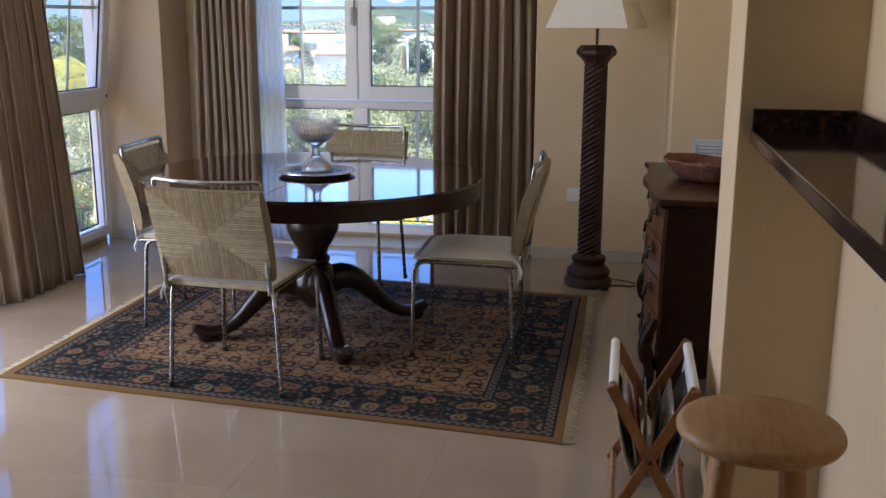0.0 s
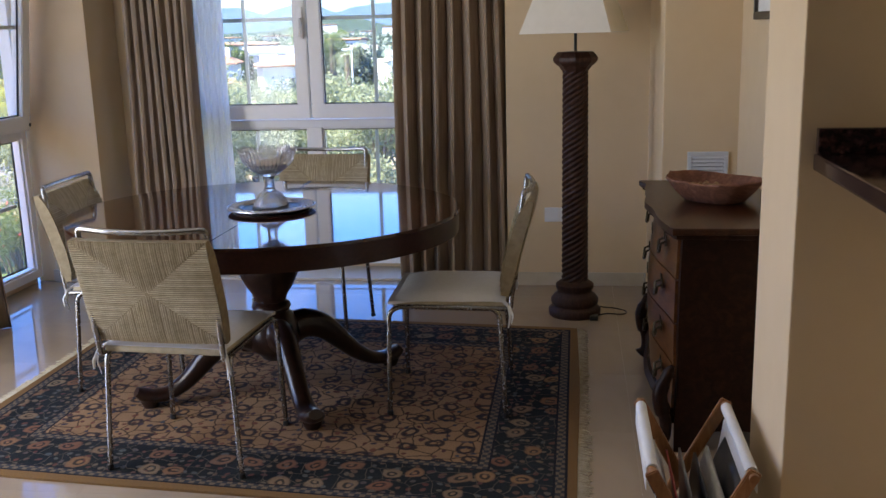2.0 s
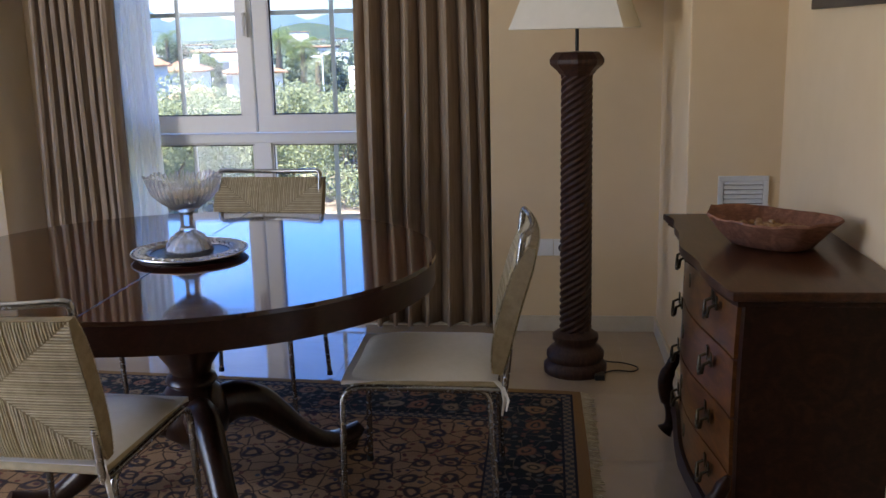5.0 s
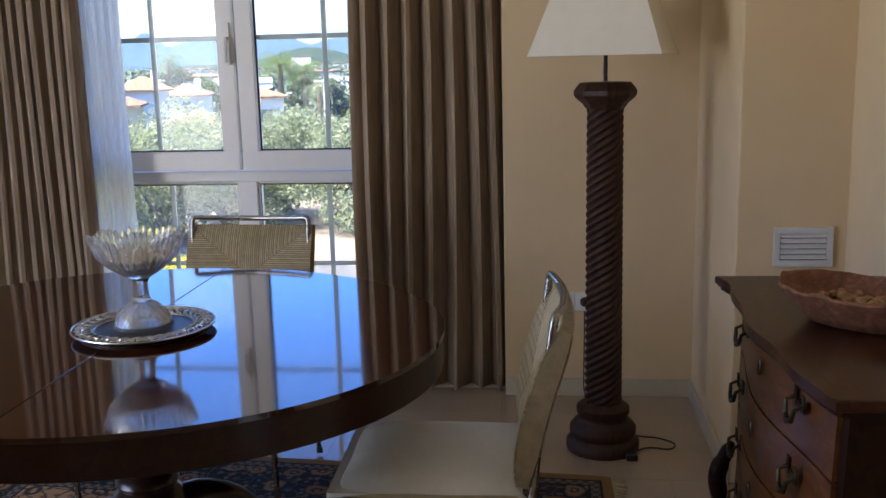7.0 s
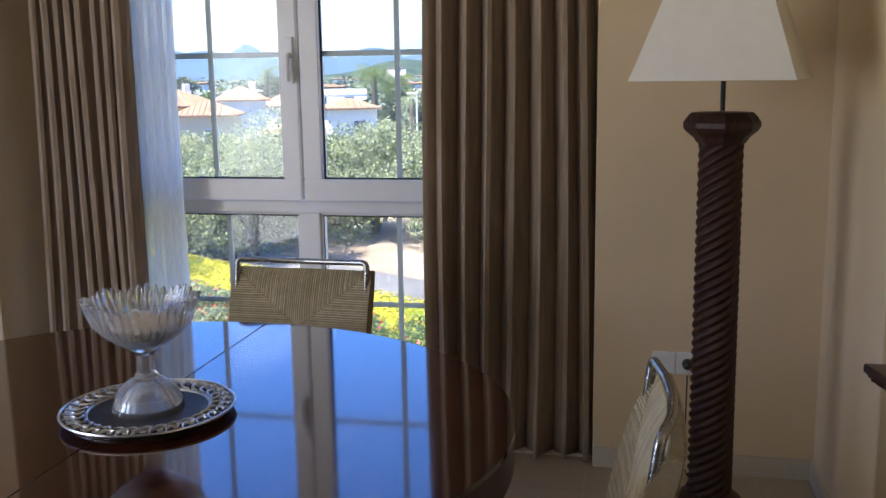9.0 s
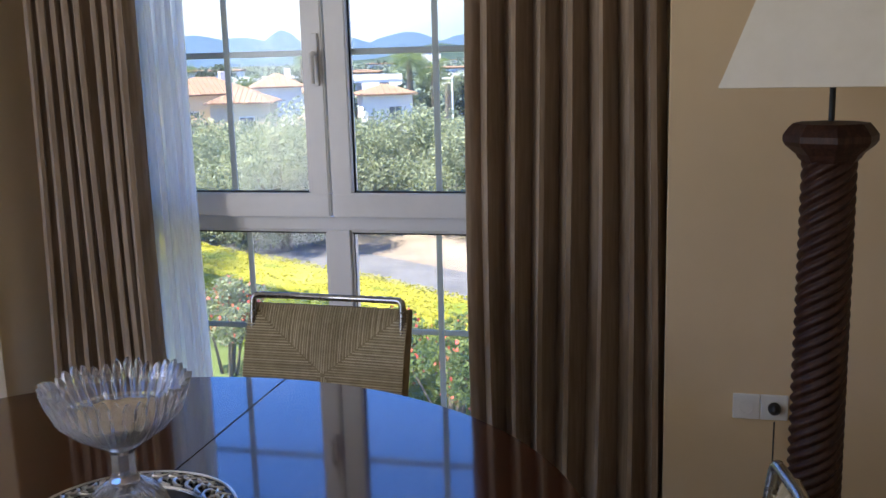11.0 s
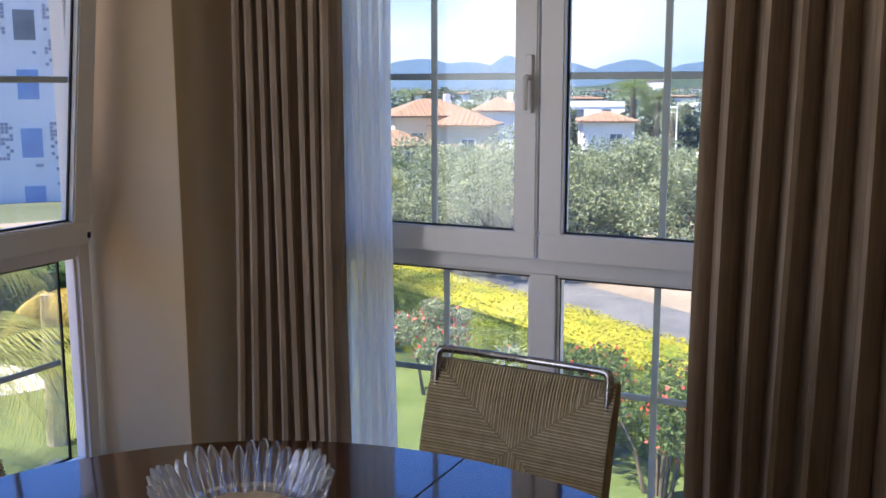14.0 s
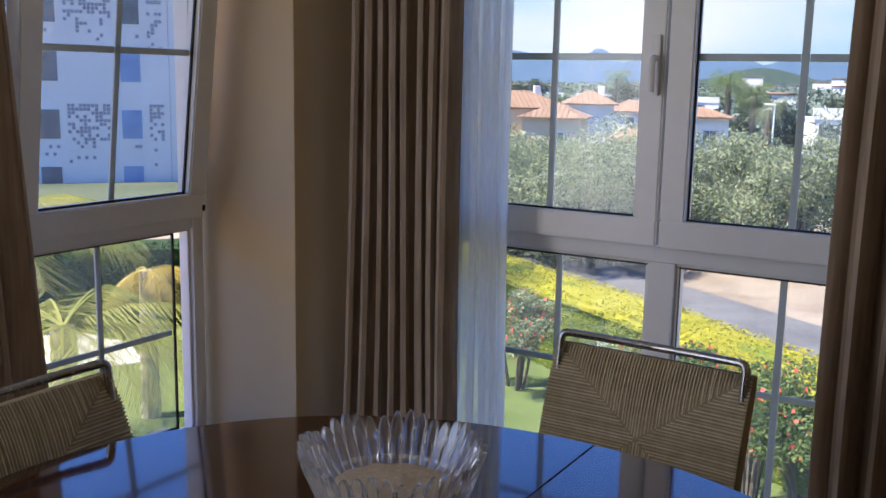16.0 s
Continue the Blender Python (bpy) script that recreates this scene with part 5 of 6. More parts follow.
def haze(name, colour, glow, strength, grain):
    """Far land, with the haze of the sea air put in as emission."""
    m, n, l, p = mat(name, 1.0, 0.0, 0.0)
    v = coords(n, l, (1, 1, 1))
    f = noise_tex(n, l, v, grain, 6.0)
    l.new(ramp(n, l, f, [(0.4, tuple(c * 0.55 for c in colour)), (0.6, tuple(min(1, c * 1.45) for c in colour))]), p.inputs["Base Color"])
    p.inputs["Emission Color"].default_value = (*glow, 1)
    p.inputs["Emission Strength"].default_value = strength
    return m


HILL = haze("green_hill_haze_glow", (0.022, 0.032, 0.022), (0.24, 0.40, 0.46), 0.085, 0.12)
RIDGE = haze("mountains_haze_glow", (0.006, 0.010, 0.018), (0.33, 0.56, 0.92), 0.19, 0.02)


def from_arrays(name, verts, faces, material):
    me = bpy.data.meshes.new(name)
    me.from_pydata([tuple(v) for v in verts], [], faces)
    me.materials.append(material)
    return me


# one ground sheet out to the horizon
gv, gf = [], []
radii = [0, 6, 12, 20, 28, 34, 45, 60, 80, 104, 140, 200, 300, 420, 600, 900, 1400, 2200, 3200]
for r in radii:
    for i in range(72):
        a = 2 * math.pi * i / 72
        x, y = r * math.sin(a), 4 + r * math.cos(a)
        gv.append((x, y, terrain(x, y)))
for k in range(len(radii) - 1):
    for i in range(72):
        j = (i + 1) % 72
        gf.append((k * 72 + i, k * 72 + j, (k + 1) * 72 + j, (k + 1) * 72 + i))
def land_cover():
    """Sandy near by, wooded further out."""
    m, n, l, p = mat("land_cover", 0.95, 0.0, 0.1)
    v = coords(n, l)
    near = ramp(n, l, noise_tex(n, l, v, 0.5, 5.0), [(0.35, (0.17, 0.135, 0.10)), (0.65, (0.26, 0.22, 0.175))])
    wood_c = ramp(n, l, noise_tex(n, l, v, 0.08, 6.0), [(0.35, (0.045, 0.06, 0.035)), (0.6, (0.085, 0.10, 0.06)), (0.72, (0.16, 0.145, 0.105))])
    ln = n.new("ShaderNodeVectorMath")
    ln.operation = "LENGTH"
    l.new(v, ln.inputs[0])
    far = mathn(n, l, "GREATER_THAN", mathn(n, l, "ADD", ln.outputs["Value"], mathn(n, l, "MULTIPLY", noise_tex(n, l, v, 0.15, 3.0), 30.0)), 60.0)
    l.new(mixc(n, l, far, near, wood_c), p.inputs["Base Color"])
    return m


tagged(new("ground", from_arrays("ground", gv, gf, land_cover())), "dry sandy ground running out to the hills", "ground", kind="structure")


def sheet(name, outline, z, material, label, category):
    bm = slab(outline, z - 0.03, z)
    return tagged(part(name, bm, material), label, category, kind="structure")


sheet("lawn", [(-16, 6), (4, 7.6), (4.8, 11.5), (-2.64, 15.1), (-8.9, 19.0), (-14.9, 22.8), (-28, 22)], G + 0.03, LAWN, "bright green mown garden lawn", "lawn")
sheet("road", [(-40, 44), (-14, 25.2), (-8.2, 21.6), (-2.0, 17.6), (6, 12.4), (10, 12.8), (0.5, 20.5), (-6.0, 24.6), (-13, 29), (-37, 47)], G + 0.02, ASPHALT, "worn grey road behind the hedge", "road")
sheet("garden_path", [(-30, 12.2), (-13.4, 13.4), (-12.8, 14.4), (-14.0, 15.0), (-30, 14.2)], G + 0.05, simple("pale_paving", (0.5, 0.48, 0.44), (0.6, 0.58, 0.54), 2, 0.9), "pale paved garden path", "path")


def leaf_cloud(name, label, pts, size, material, parent, seed, aspect=0.42, hang=0.0):
    """Many small folded leaves at points."""
    rs = np.random.RandomState(seed)
    n = len(pts)
    d = rs.normal(size=(n, 3))
    d[:, 2] -= hang
    d /= np.linalg.norm(d, axis=1)[:, None]
    q = np.cross(d, rs.normal(size=(n, 3)))
    q /= np.linalg.norm(q, axis=1)[:, None]
    s = size * rs.uniform(0.6, 1.35, size=(n, 1))
    a, b = pts - d * s / 2, pts + d * s / 2
    c, e = pts + q * s * aspect / 2, pts - q * s * aspect / 2
    v = np.stack([a, c, b, e], 1).reshape(-1, 3)
    f = np.arange(4 * n).reshape(-1, 4).tolist()
    ob = new(name, from_arrays(name, v.tolist(), f, material))
    ob.parent = parent
    return tagged(ob, label) if label else ob


def blob_points(blobs, n, seed, hollow=0.55):
    """Points thrown into ragged clumps (x, y, z, radius, flatness)."""
    rs = np.random.RandomState(seed)
    out = []
    tot = sum(b[3] ** 2 for b in blobs)
    for x, y, z, r, fl in blobs:
        k = max(8, int(n * r * r / tot))
        d = rs.normal(size=(k, 3))
        d /= np.linalg.norm(d, axis=1)[:, None]
        rad = r * (hollow + (1 - hollow) * rs.random((k, 1))) * (1 + 0.18 * np.sin(d[:, :1] * 9 + x) * np.cos(d[:, 2:] * 8 + y))
        p = d * rad
        p[:, 2] *= fl
        out.append(p + np.array([x, y, z]))
    return np.concatenate(out)


def tree(name, base, label, category, height, crown_r, clumps, leaves, size, material, seed, crown_low=0.35, group="", flat=0.75, bark=BARK):
    rnd = random.Random(seed)
    th = thing(name, Matrix.Translation(base), label, category, group)
    tk = bmesh.new()
    fork = height * crown_low * 0.8
    tube([(0, 0, -0.1), (rnd.uniform(-0.1, 0.1), rnd.uniform(-0.1, 0.1), fork * 0.5), (rnd.uniform(-0.15, 0.15), 0.05, fork)], [height * 0.05, height * 0.038, height * 0.034], 9, tk)
    blobs = []
    for k in range(clumps):
        a, q = rnd.uniform(0, 6.283), math.sqrt(rnd.random())
        z = height * (crown_low + (0.93 - crown_low) * rnd.random()) 
        shrink = 1 - 0.55 * max(0, (z / height - 0.6) / 0.4)
        x, y = crown_r * q * math.cos(a) * shrink * 0.8, crown_r * q * math.sin(a) * shrink * 0.8
        r = crown_r * rnd.uniform(0.26, 0.42)
        blobs.append((x, y, z, r, flat))
        if k < 9:
            tube([(0, 0.03, fork * 0.9), (x * 0.4, y * 0.4, fork + (z - fork) * 0.55), (x * 0.9, y * 0.9, z)], [height * 0.022, height * 0.014, height * 0.005], 6, tk)
    part("trunk", tk, bark, th, "", True)
    leaf_cloud("crown", "", blob_points(blobs, leaves, seed), size, material, th, seed)
    return th


OLIVE_L = "spreading grey-green olive tree on dry ground"
for k, (az, d, hgt, cr) in enumerate(((-27.0, 25.5, 3.05, 2.3), (-23.0, 24.0, 3.45, 2.3), (-19.4, 27.0, 3.1, 2.1), (-15.6, 27.5, 3.15, 2.4), (-11.6, 26.0, 3.0, 2.2), (-31.5, 27, 2.9, 2.4), (-8.0, 29, 3.8, 2.6), (-17.0, 33, 2.5, 1.9), (-13.6, 34, 2.4, 1.8), (-25.5, 33, 2.6, 2.0))):
    tree("olive_tree", at(az, d, G), OLIVE_L, "olive tree", hgt, cr, 24, 17000 if k < 6 else 9000, 0.115, OLIVE, 20 + k, 0.13, "olive trees beyond the road")


# clipped hedge along the garden
def hedge():
    lay = Matrix.Translation((EYE_O.x, EYE_O.y, G)) @ Matrix.Diagonal((1.16, 1.16, 0.74, 1.0)) @ Matrix.Translation((-EYE_O.x, -EYE_O.y, -G))
    th = thing("hedge", lay, "clipped bright yellow-green hedge along the garden", "hedge")
    line = [Vector((-9.9, 18.45)), Vector((-8.4, 17.6)), Vector((-5.2, 15.85)), Vector((-2.7, 14.2)), Vector((0.2, 12.4)), Vector((3.5, 10.4))]
    bm, rows = bmesh.new(), []
    for a, b in zip(line, line[1:]):
        for k in range(12):
            p = a.lerp(b, k / 12)
            nrm = Vector((-(b - a).y, (b - a).x)).normalized()
            rows.append((p, nrm))
    ring = []
    tops = []
    for p, nrm in rows:
        sec = []
        for u, z in ((-0.5, 0.0), (-0.52, 0.5), (-0.53, 1.0), (-0.52, 1.45), (-0.47, 1.66), (-0.30, 1.74), (0.0, 1.76), (0.30, 1.74), (0.5, 1.62), (0.5, 0.0)):
            w = 0.05 * noise.noise((p.x * 2.0 + u, p.y * 2.0, z * 3))
            sec.append(bm.verts.new((p.x + nrm.x * (u + w), p.y + nrm.y * (u + w), G + z + w * 0.6)))
        ring.append(sec)
    for a, b in zip(ring, ring[1:]):
        for i in range(9):
            bm.faces.new((a[i], a[i + 1], b[i + 1], b[i]))
    part("foliage_body", bm, HEDGE_M, th, "", True)
    rs = np.random.RandomState(3)
    n = 42000
    idx = rs.randint(0, len(rows) - 1, n)
    t = rs.random(n)
    P = np.array([[r[0].x, r[0].y] for r in rows])
    N = np.array([[r[1].x, r[1].y] for r in rows])
    c = P[idx] * (1 - t[:, None]) + P[idx + 1] * t[:, None]
    side = rs.random(n)
    u = np.where(side < 0.62, -0.54 + rs.normal(0, 0.02, n), rs.uniform(-0.5, 0.5, n))
    z = np.where(side < 0.62, rs.random(n) ** 0.8 * 1.72, 1.76 + rs.normal(0, 0.022, n))
    pts = np.c_[c + N[idx] * u[:, None], G + z]
    tagged(leaf_cloud("sprig", "", pts[side < 0.62], 0.055, HEDGE_M, th, 5, 0.35), kind="stuff")
    tagged(leaf_cloud("sunlit_sprig", "sprigs on the clipped top, sunlight put into their golden colour", pts[side >= 0.62], 0.06, HEDGE_TOP, th, 6, 0.4), kind="stuff")
    rows_t = []
    tb = bmesh.new()
    for p, nrm in rows:
        rows_t.append([tb.verts.new((p.x + nrm.x * u, p.y + nrm.y * u, G + z + 0.02 * noise.noise((p.x * 3, p.y * 3, u)))) for u, z in ((-0.545, 1.60), (-0.50, 1.70), (-0.30, 1.765), (0.30, 1.765), (0.5, 1.66))])
    for a, b in zip(rows_t, rows_t[1:]):
        for i in range(4):
            tb.faces.new((a[i], a[i + 1], b[i + 1], b[i]))
    part("clipped_top", tb, HEDGE_TOP, th, "clipped top of the hedge, sunlight painted in as golden colour", True)
    return th


hedge()


def bush(base, label, hgt, rad, seed, red=0.10, mat_=GREEN, stems=5, leaves=2600, category="flowering shrub"):
    rnd = random.Random(seed)
    th = thing("flowering_shrub", Matrix.Translation(base), label, category, "flowering shrubs before the hedge")
    tk = bmesh.new()
    blobs = []
    for k in range(stems * 2):
        a, q = rnd.uniform(0, 6.28), math.sqrt(rnd.random())
        x, y, z = rad * q * math.cos(a) * 0.8, rad * q * math.sin(a) * 0.8, hgt * rnd.uniform(0.55, 0.9)
        tube([(x * 0.25, y * 0.25, -0.05), (x * 0.5, y * 0.5, z * 0.5), (x, y, z)], [0.03, 0.02, 0.008], 6, tk)
        blobs.append((x, y, z, rad * rnd.uniform(0.3, 0.45), 0.8))
    part("stem", tk, BARK, th, "", True)
    leaf_cloud("leaf_mass", "", blob_points(blobs, leaves * 2, seed), 0.065, mat_, th, seed, 0.4)
    pts = blob_points(blobs, int(leaves * red * 2), seed + 1, 0.9)
    tagged(leaf_cloud("blossom", "red blossoms", pts, 0.055, FLOWER, th, seed + 2, 0.8), kind="stuff")
    return th


bush(at(-27.0, 14.2, G), "leggy shrub with coral-red blossoms on the lawn", 1.55, 0.72, 31, 0.05, OLIVE)
bush(at(-13.0, 10.8, G), "dense shrub with scarlet bottlebrush flowers", 1.75, 0.80, 32, 0.03)
bush(at(-9.4, 10.2, G), "dense shrub with scarlet bottlebrush flowers", 1.6, 0.80, 33, 0.03)
bush(at(-16.6, 11.8, G), "dense shrub with scarlet bottlebrush flowers", 1.45, 0.70, 34, 0.03)
bush(at(-20.0, 12.8, G), "thin twiggy shrub in front of the hedge", 1.25, 0.65, 35, 0.01, OLIVE, 5, 1000)
bush(at(-6.0, 9.6, G), "dense shrub with scarlet bottlebrush flowers", 1.5, 0.8, 36, 0.03)


for k, (x, y, hh, rr) in enumerate(((-10.9, 18.2, 1.5, 1.0), (-12.4, 19.4, 1.8, 1.1), (-14.0, 20.6, 1.7, 1.2), (-11.6, 16.6, 0.9, 0.8), (-15.6, 21.8, 2.0, 1.2))):
    bush(Vector((x, y, G)), "rounded green garden shrub at the end of the hedge", hh, rr, 90 + k, 0.0005, GREEN, 6, 3000, "shrub")


def palm(base, label, trunk_h, fronds, length, material, seed, droop=1.0, trunk_r=0.13, group="", leaflets=46, bark=PALE_BARK, upright=0.5):
    rnd = random.Random(seed)
    th = thing("palm_tree", Matrix.Translation(base), label, "palm tree", group)
    prof = []
    for i in range(25):
        t = i / 24
        prof.append((trunk_r * (1.25 - 0.4 * t) * (1 + 0.06 * (i % 2)), -0.1 + (trunk_h + 0.1) * t))
    part("trunk", lathe(prof, 12), bark, th, "ringed palm trunk")
    for k in range(fronds):
        a = 2 * math.pi * (k + rnd.uniform(-0.3, 0.3)) / fronds * 2.4
        rise = rnd.uniform(-0.1, 1.0) * upright
        L = length * rnd.uniform(0.8, 1.1)
        pts = []
        for i in range(9):
            t = i / 8
            r = L * (t * 0.92 - 0.12 * droop * t * t)
            z = trunk_h + L * (rise * t - (0.42 * droop + 0.25 * rise) * t * t)
            pts.append(Vector((r * math.cos(a), r * math.sin(a), z)))
        V, F = [], []
        side = Vector((-math.sin(a), math.cos(a), 0))
        # midrib
        for i, p in enumerate(pts):
            w = 0.016 * (1 - i / 9)
            V += [p + side * w, p - side * w + Vector((0, 0, 0.006))]
        for i in range(8):
            F.append((2 * i, 2 * i + 1, 2 * i + 3, 2 * i + 2))
        for j in range(leaflets):
            t = 0.12 + 0.88 * j / leaflets
            i = min(int(t * 8), 7)
            p = pts[i].lerp(pts[i + 1], t * 8 - i)
            d = (pts[i + 1] - pts[i]).normalized()
            ll = L * 0.40 * math.sin(math.pi * (0.12 + 0.80 * t)) * rnd.uniform(0.85, 1.1)
            for s in (-1, 1):
                tip = p + side * s * ll * 0.80 + d * ll * 0.55 - Vector((0, 0, ll * (0.25 + 0.25 * droop) * rnd.uniform(0.6, 1.3)))
                w = d * L * 0.0032
                b = len(V)
                V += [p - w, p + w, tip]
                F.append((b, b + 1, b + 2))
        fo = new("frond", from_arrays("frond", V, F, material))
        fo.parent = th
    return th


palm(at(-48.9, 13.2, G), "small golden-leaved palm standing on the lawn", 2.05, 10, 1.0, PALM_Y, 41, 1.5, 0.11, leaflets=56)
palm(at(-53.6, 9.6, G), "bushy yellow-green feather palm in the garden", 2.25, 24, 1.75, PALM, 42, 0.85, 0.13)
palm(at(-56.5, 12.0, G), "bushy yellow-green feather palm in the garden", 3.0, 20, 1.9, PALM, 43, 0.8, 0.15)
palm(at(-34.0, 16.5, G), "feather palm near the garden corner", 3.6, 20, 2.0, PALM, 44, 0.9, 0.16, upright=0.7)
palm(at(-15.4, 95, terrain(-28, 95)), "tall bushy palm above the houses", 8.2, 60, 2.8, GREEN, 45, 1.6, 0.3, "palms among the houses", 20, BARK, 1.4)
palm(at(-14.0, 98, terrain(-27, 98)), "tall bushy palm above the houses", 7.6, 60, 2.6, GREEN, 46, 1.6, 0.3, "palms among the houses", 20, BARK, 1.4)
palm(at(-28.2, 120, terrain(-57, 110)), "tall bushy palm above the houses", 8.0, 30, 2.4, GREEN, 47, 1.6, 0.26, "palms among the houses", 20, BARK, 1.4)
palm(at(-21.6, 120, terrain(-47, 114)), "tall bushy palm above the houses", 9.2, 44, 2.3, GREEN, 48, 1.6, 0.26, "palms among the houses", 20, BARK, 1.4)
palm(at(-13.2, 80, terrain(-19, 82)), "tall bushy palm above the houses", 5.4, 24, 2.2, OLIVE, 49, 1.6, 0.22, "palms among the houses", 20, BARK, 1.4)


def conifer(base, label, hgt, rad, seed, material=PINEG, n=2600):
    th = thing("conifer", Matrix.Translation(base), label, "conifer", "far conifers")
    part("trunk", lathe([(rad * 0.16, -0.2), (rad * 0.08, hgt * 0.9)], 8), BARK, th)
    rs = np.random.RandomState(seed)
    t = rs.random(n) ** 1.2
    a = rs.random(n) * 6.283
    r = rad * np.clip(1.05 - t, 0.05, 1) ** 0.6 * (0.55 + 0.45 * rs.random(n)) * (1 + 0.25 * np.sin(a * 5 + t * 20))
    leaf_cloud("crown", "", np.c_[r * np.cos(a), r * np.sin(a), hgt * (0.06 + 0.94 * t)], hgt * 0.07, material, th, seed)
    return th


conifer(at(-18.9, 84, terrain(-28, 84)), "slim dark cypress beside a villa", 5.6, 0.65, 51)
for k, (az, d, hgt, rad) in enumerate(((-30.0, 112, 7.2, 3.2), (-27.0, 118, 6.6, 3.0), (-26.0, 122, 7.2, 2.6), (-24.6, 128, 6.2, 3.0), (-22.2, 118, 6.2, 3.0), (-21.0, 125, 7.0, 2.6), (-32, 105, 7.5, 3.4), (-14.0, 112, 6.4, 2.8), (-12.2, 100, 5.6, 2.4), (-19.5, 122, 6.2, 2.6), (-9.5, 96, 6.0, 2.6))):
    tree("broadleaf_tree", at(az, d, terrain(d * math.sin(radians(az)), 4 + d * math.cos(radians(az)))), "dark leafy tree among the far houses", "tree", hgt * 1.25, rad, 13, 2200, 0.42, PINEG if k % 3 else GREEN, 60 + k, 0.25, "trees among the houses")
for k, (az, d) in enumerate(((-21.5, 62), (-27, 66), (-17.5, 58), (-14.2, 60), (-30, 60), (-24.2, 74), (-11.5, 55), (-19.3, 70))):
    tree("broadleaf_tree", at(az, d, terrain(d * math.sin(radians(az)), 4 + d * math.cos(radians(az)))), "leafy green shrubby tree below the villas", "tree", 1.9, 2.2, 12, 2200, 0.28, OLIVE if k % 2 else GREEN, 80 + k, 0.15, "trees among the houses")


def villa(m, w, d, h, walls, label, wins, roof_h=1.5, chimney=True):
    """House with hipped tile roof; wins are (x, z, width, height) on the front, which faces -y."""
    th = thing("villa", m, label, "house", "villas on the slope")
    part("wall", boxes((-w / 2, -d / 2, -4.0, w / 2, d / 2, h), bevel=0.03), walls, th)
    ro = bmesh.new()
    o = 0.45
    rl = max(0.3, (w - d) / 2)
    e = [ro.verts.new((sx * (w / 2 + o), sy * (d / 2 + o), h)) for sx, sy in ((-1, -1), (1, -1), (1, 1), (-1, 1))]
    e2 = [ro.verts.new((v.co.x, v.co.y, h - 0.15)) for v in e]
    t = [ro.verts.new((-rl, 0, h + roof_h)), ro.verts.new((rl, 0, h + roof_h))]
    for f in ((e[0], e[1], t[1], t[0]), (e[1], e[2], t[1]), (e[2], e[3], t[0], t[1]), (e[3], e[0], t[0])):
        ro.faces.new(f)
    for i in range(4):
        ro.faces.new((e[i], e[(i + 1) % 4], e2[(i + 1) % 4], e2[i]))
    ro.faces.new(e2)
    rp = part("roof", ro, ROOF, th, "terracotta tiled hip roof")
    # tile ridges down the front slope
    k = int(w / 0.42)
    for i in range(k):
        x = -w / 2 - o + (w + 2 * o) * (i + 0.5) / k
        f = min(1.0, (w / 2 + o - abs(x)) / max(0.2, w / 2 + o - rl))
        part("tile_row", tube([(x, -(d / 2 + o), h + 0.02), (x, -(d / 2 + o) * (1 - f), h + roof_h * f + 0.02)], 0.05, 5), ROOF, rp)
    if chimney:
        part("chimney", boxes((w * 0.2, 0, h + roof_h * 0.4, w * 0.2 + 0.6, 0.6, h + roof_h + 0.5), bevel=0.03), RENDER_W, rp)
    for x, z, ww, hh in wins:
        wi = part("window", boxes((x - ww / 2 - 0.1, -d / 2 - 0.05, z - 0.1, x + ww / 2 + 0.1, -d / 2 + 0.02, z + hh + 0.1), bevel=0.02), RENDER_W, th)
        part("pane", boxes((x - ww / 2, -d / 2 - 0.08, z, x - 0.03, -d / 2 - 0.055, z + hh), (x + 0.03, -d / 2 - 0.08, z, x + ww / 2, -d / 2 - 0.055, z + hh)), DARK_GLASS, wi, "dark window pane")
    return th


def turned(az, d, z, extra=0.0):
    p = at(az, d)
    return pose(p.x, p.y, z, 0, 0, -az + extra)


villa(turned(-27.2, 100, -4.6, 14), 8.5, 6.5, 3.3, RENDER_Y, "pale yellow villa with a terracotta hip roof", [(1.6, 0.3, 1.1, 1.3), (-2.0, 0.3, 1.1, 1.3)], 1.6)
villa(turned(-25.0, 94, -5.0, -10), 5.5, 5.0, 3.0, RENDER_Y, "low pale yellow villa wing with a tiled roof", [(0.6, 0.4, 1.2, 1.2)], 1.2, False)
villa(turned(-23.1, 104, -4.4, 5), 4.6, 5.0, 3.5, RENDER_W, "white villa with a terracotta roof", [(-0.8, 0.6, 0.9, 1.2)], 1.3)
villa(turned(-16.9, 84, -4.4, 8), 4.2, 4.0, 3.1, RENDER_W, "small white villa with a tiled roof above the trees", [(0.6, 1.0, 1.0, 1.0)], 0.75, False)
villa(turned(-29.2, 88, -5.6, 20), 5.0, 4.5, 2.0, RENDER_Y, "pale yellow villa with a terracotta hip roof", [(0.6, 0.3, 1.0, 1.2)], 1.3, False)
villa(turned(-20.7, 112, -4.2, -12), 4.6, 4.6, 2.4, RENDER_W, "white villa with a terracotta roof", [(0.4, 0.6, 0.9, 1.1)], 1.2)
villa(turned(-20.2, 86, -5.6, 10), 4.2, 4.2, 2.1, RENDER_Y, "pale yellow villa with a terracotta hip roof", [(0.4, 0.4, 0.9, 1.1)], 1.1, False)


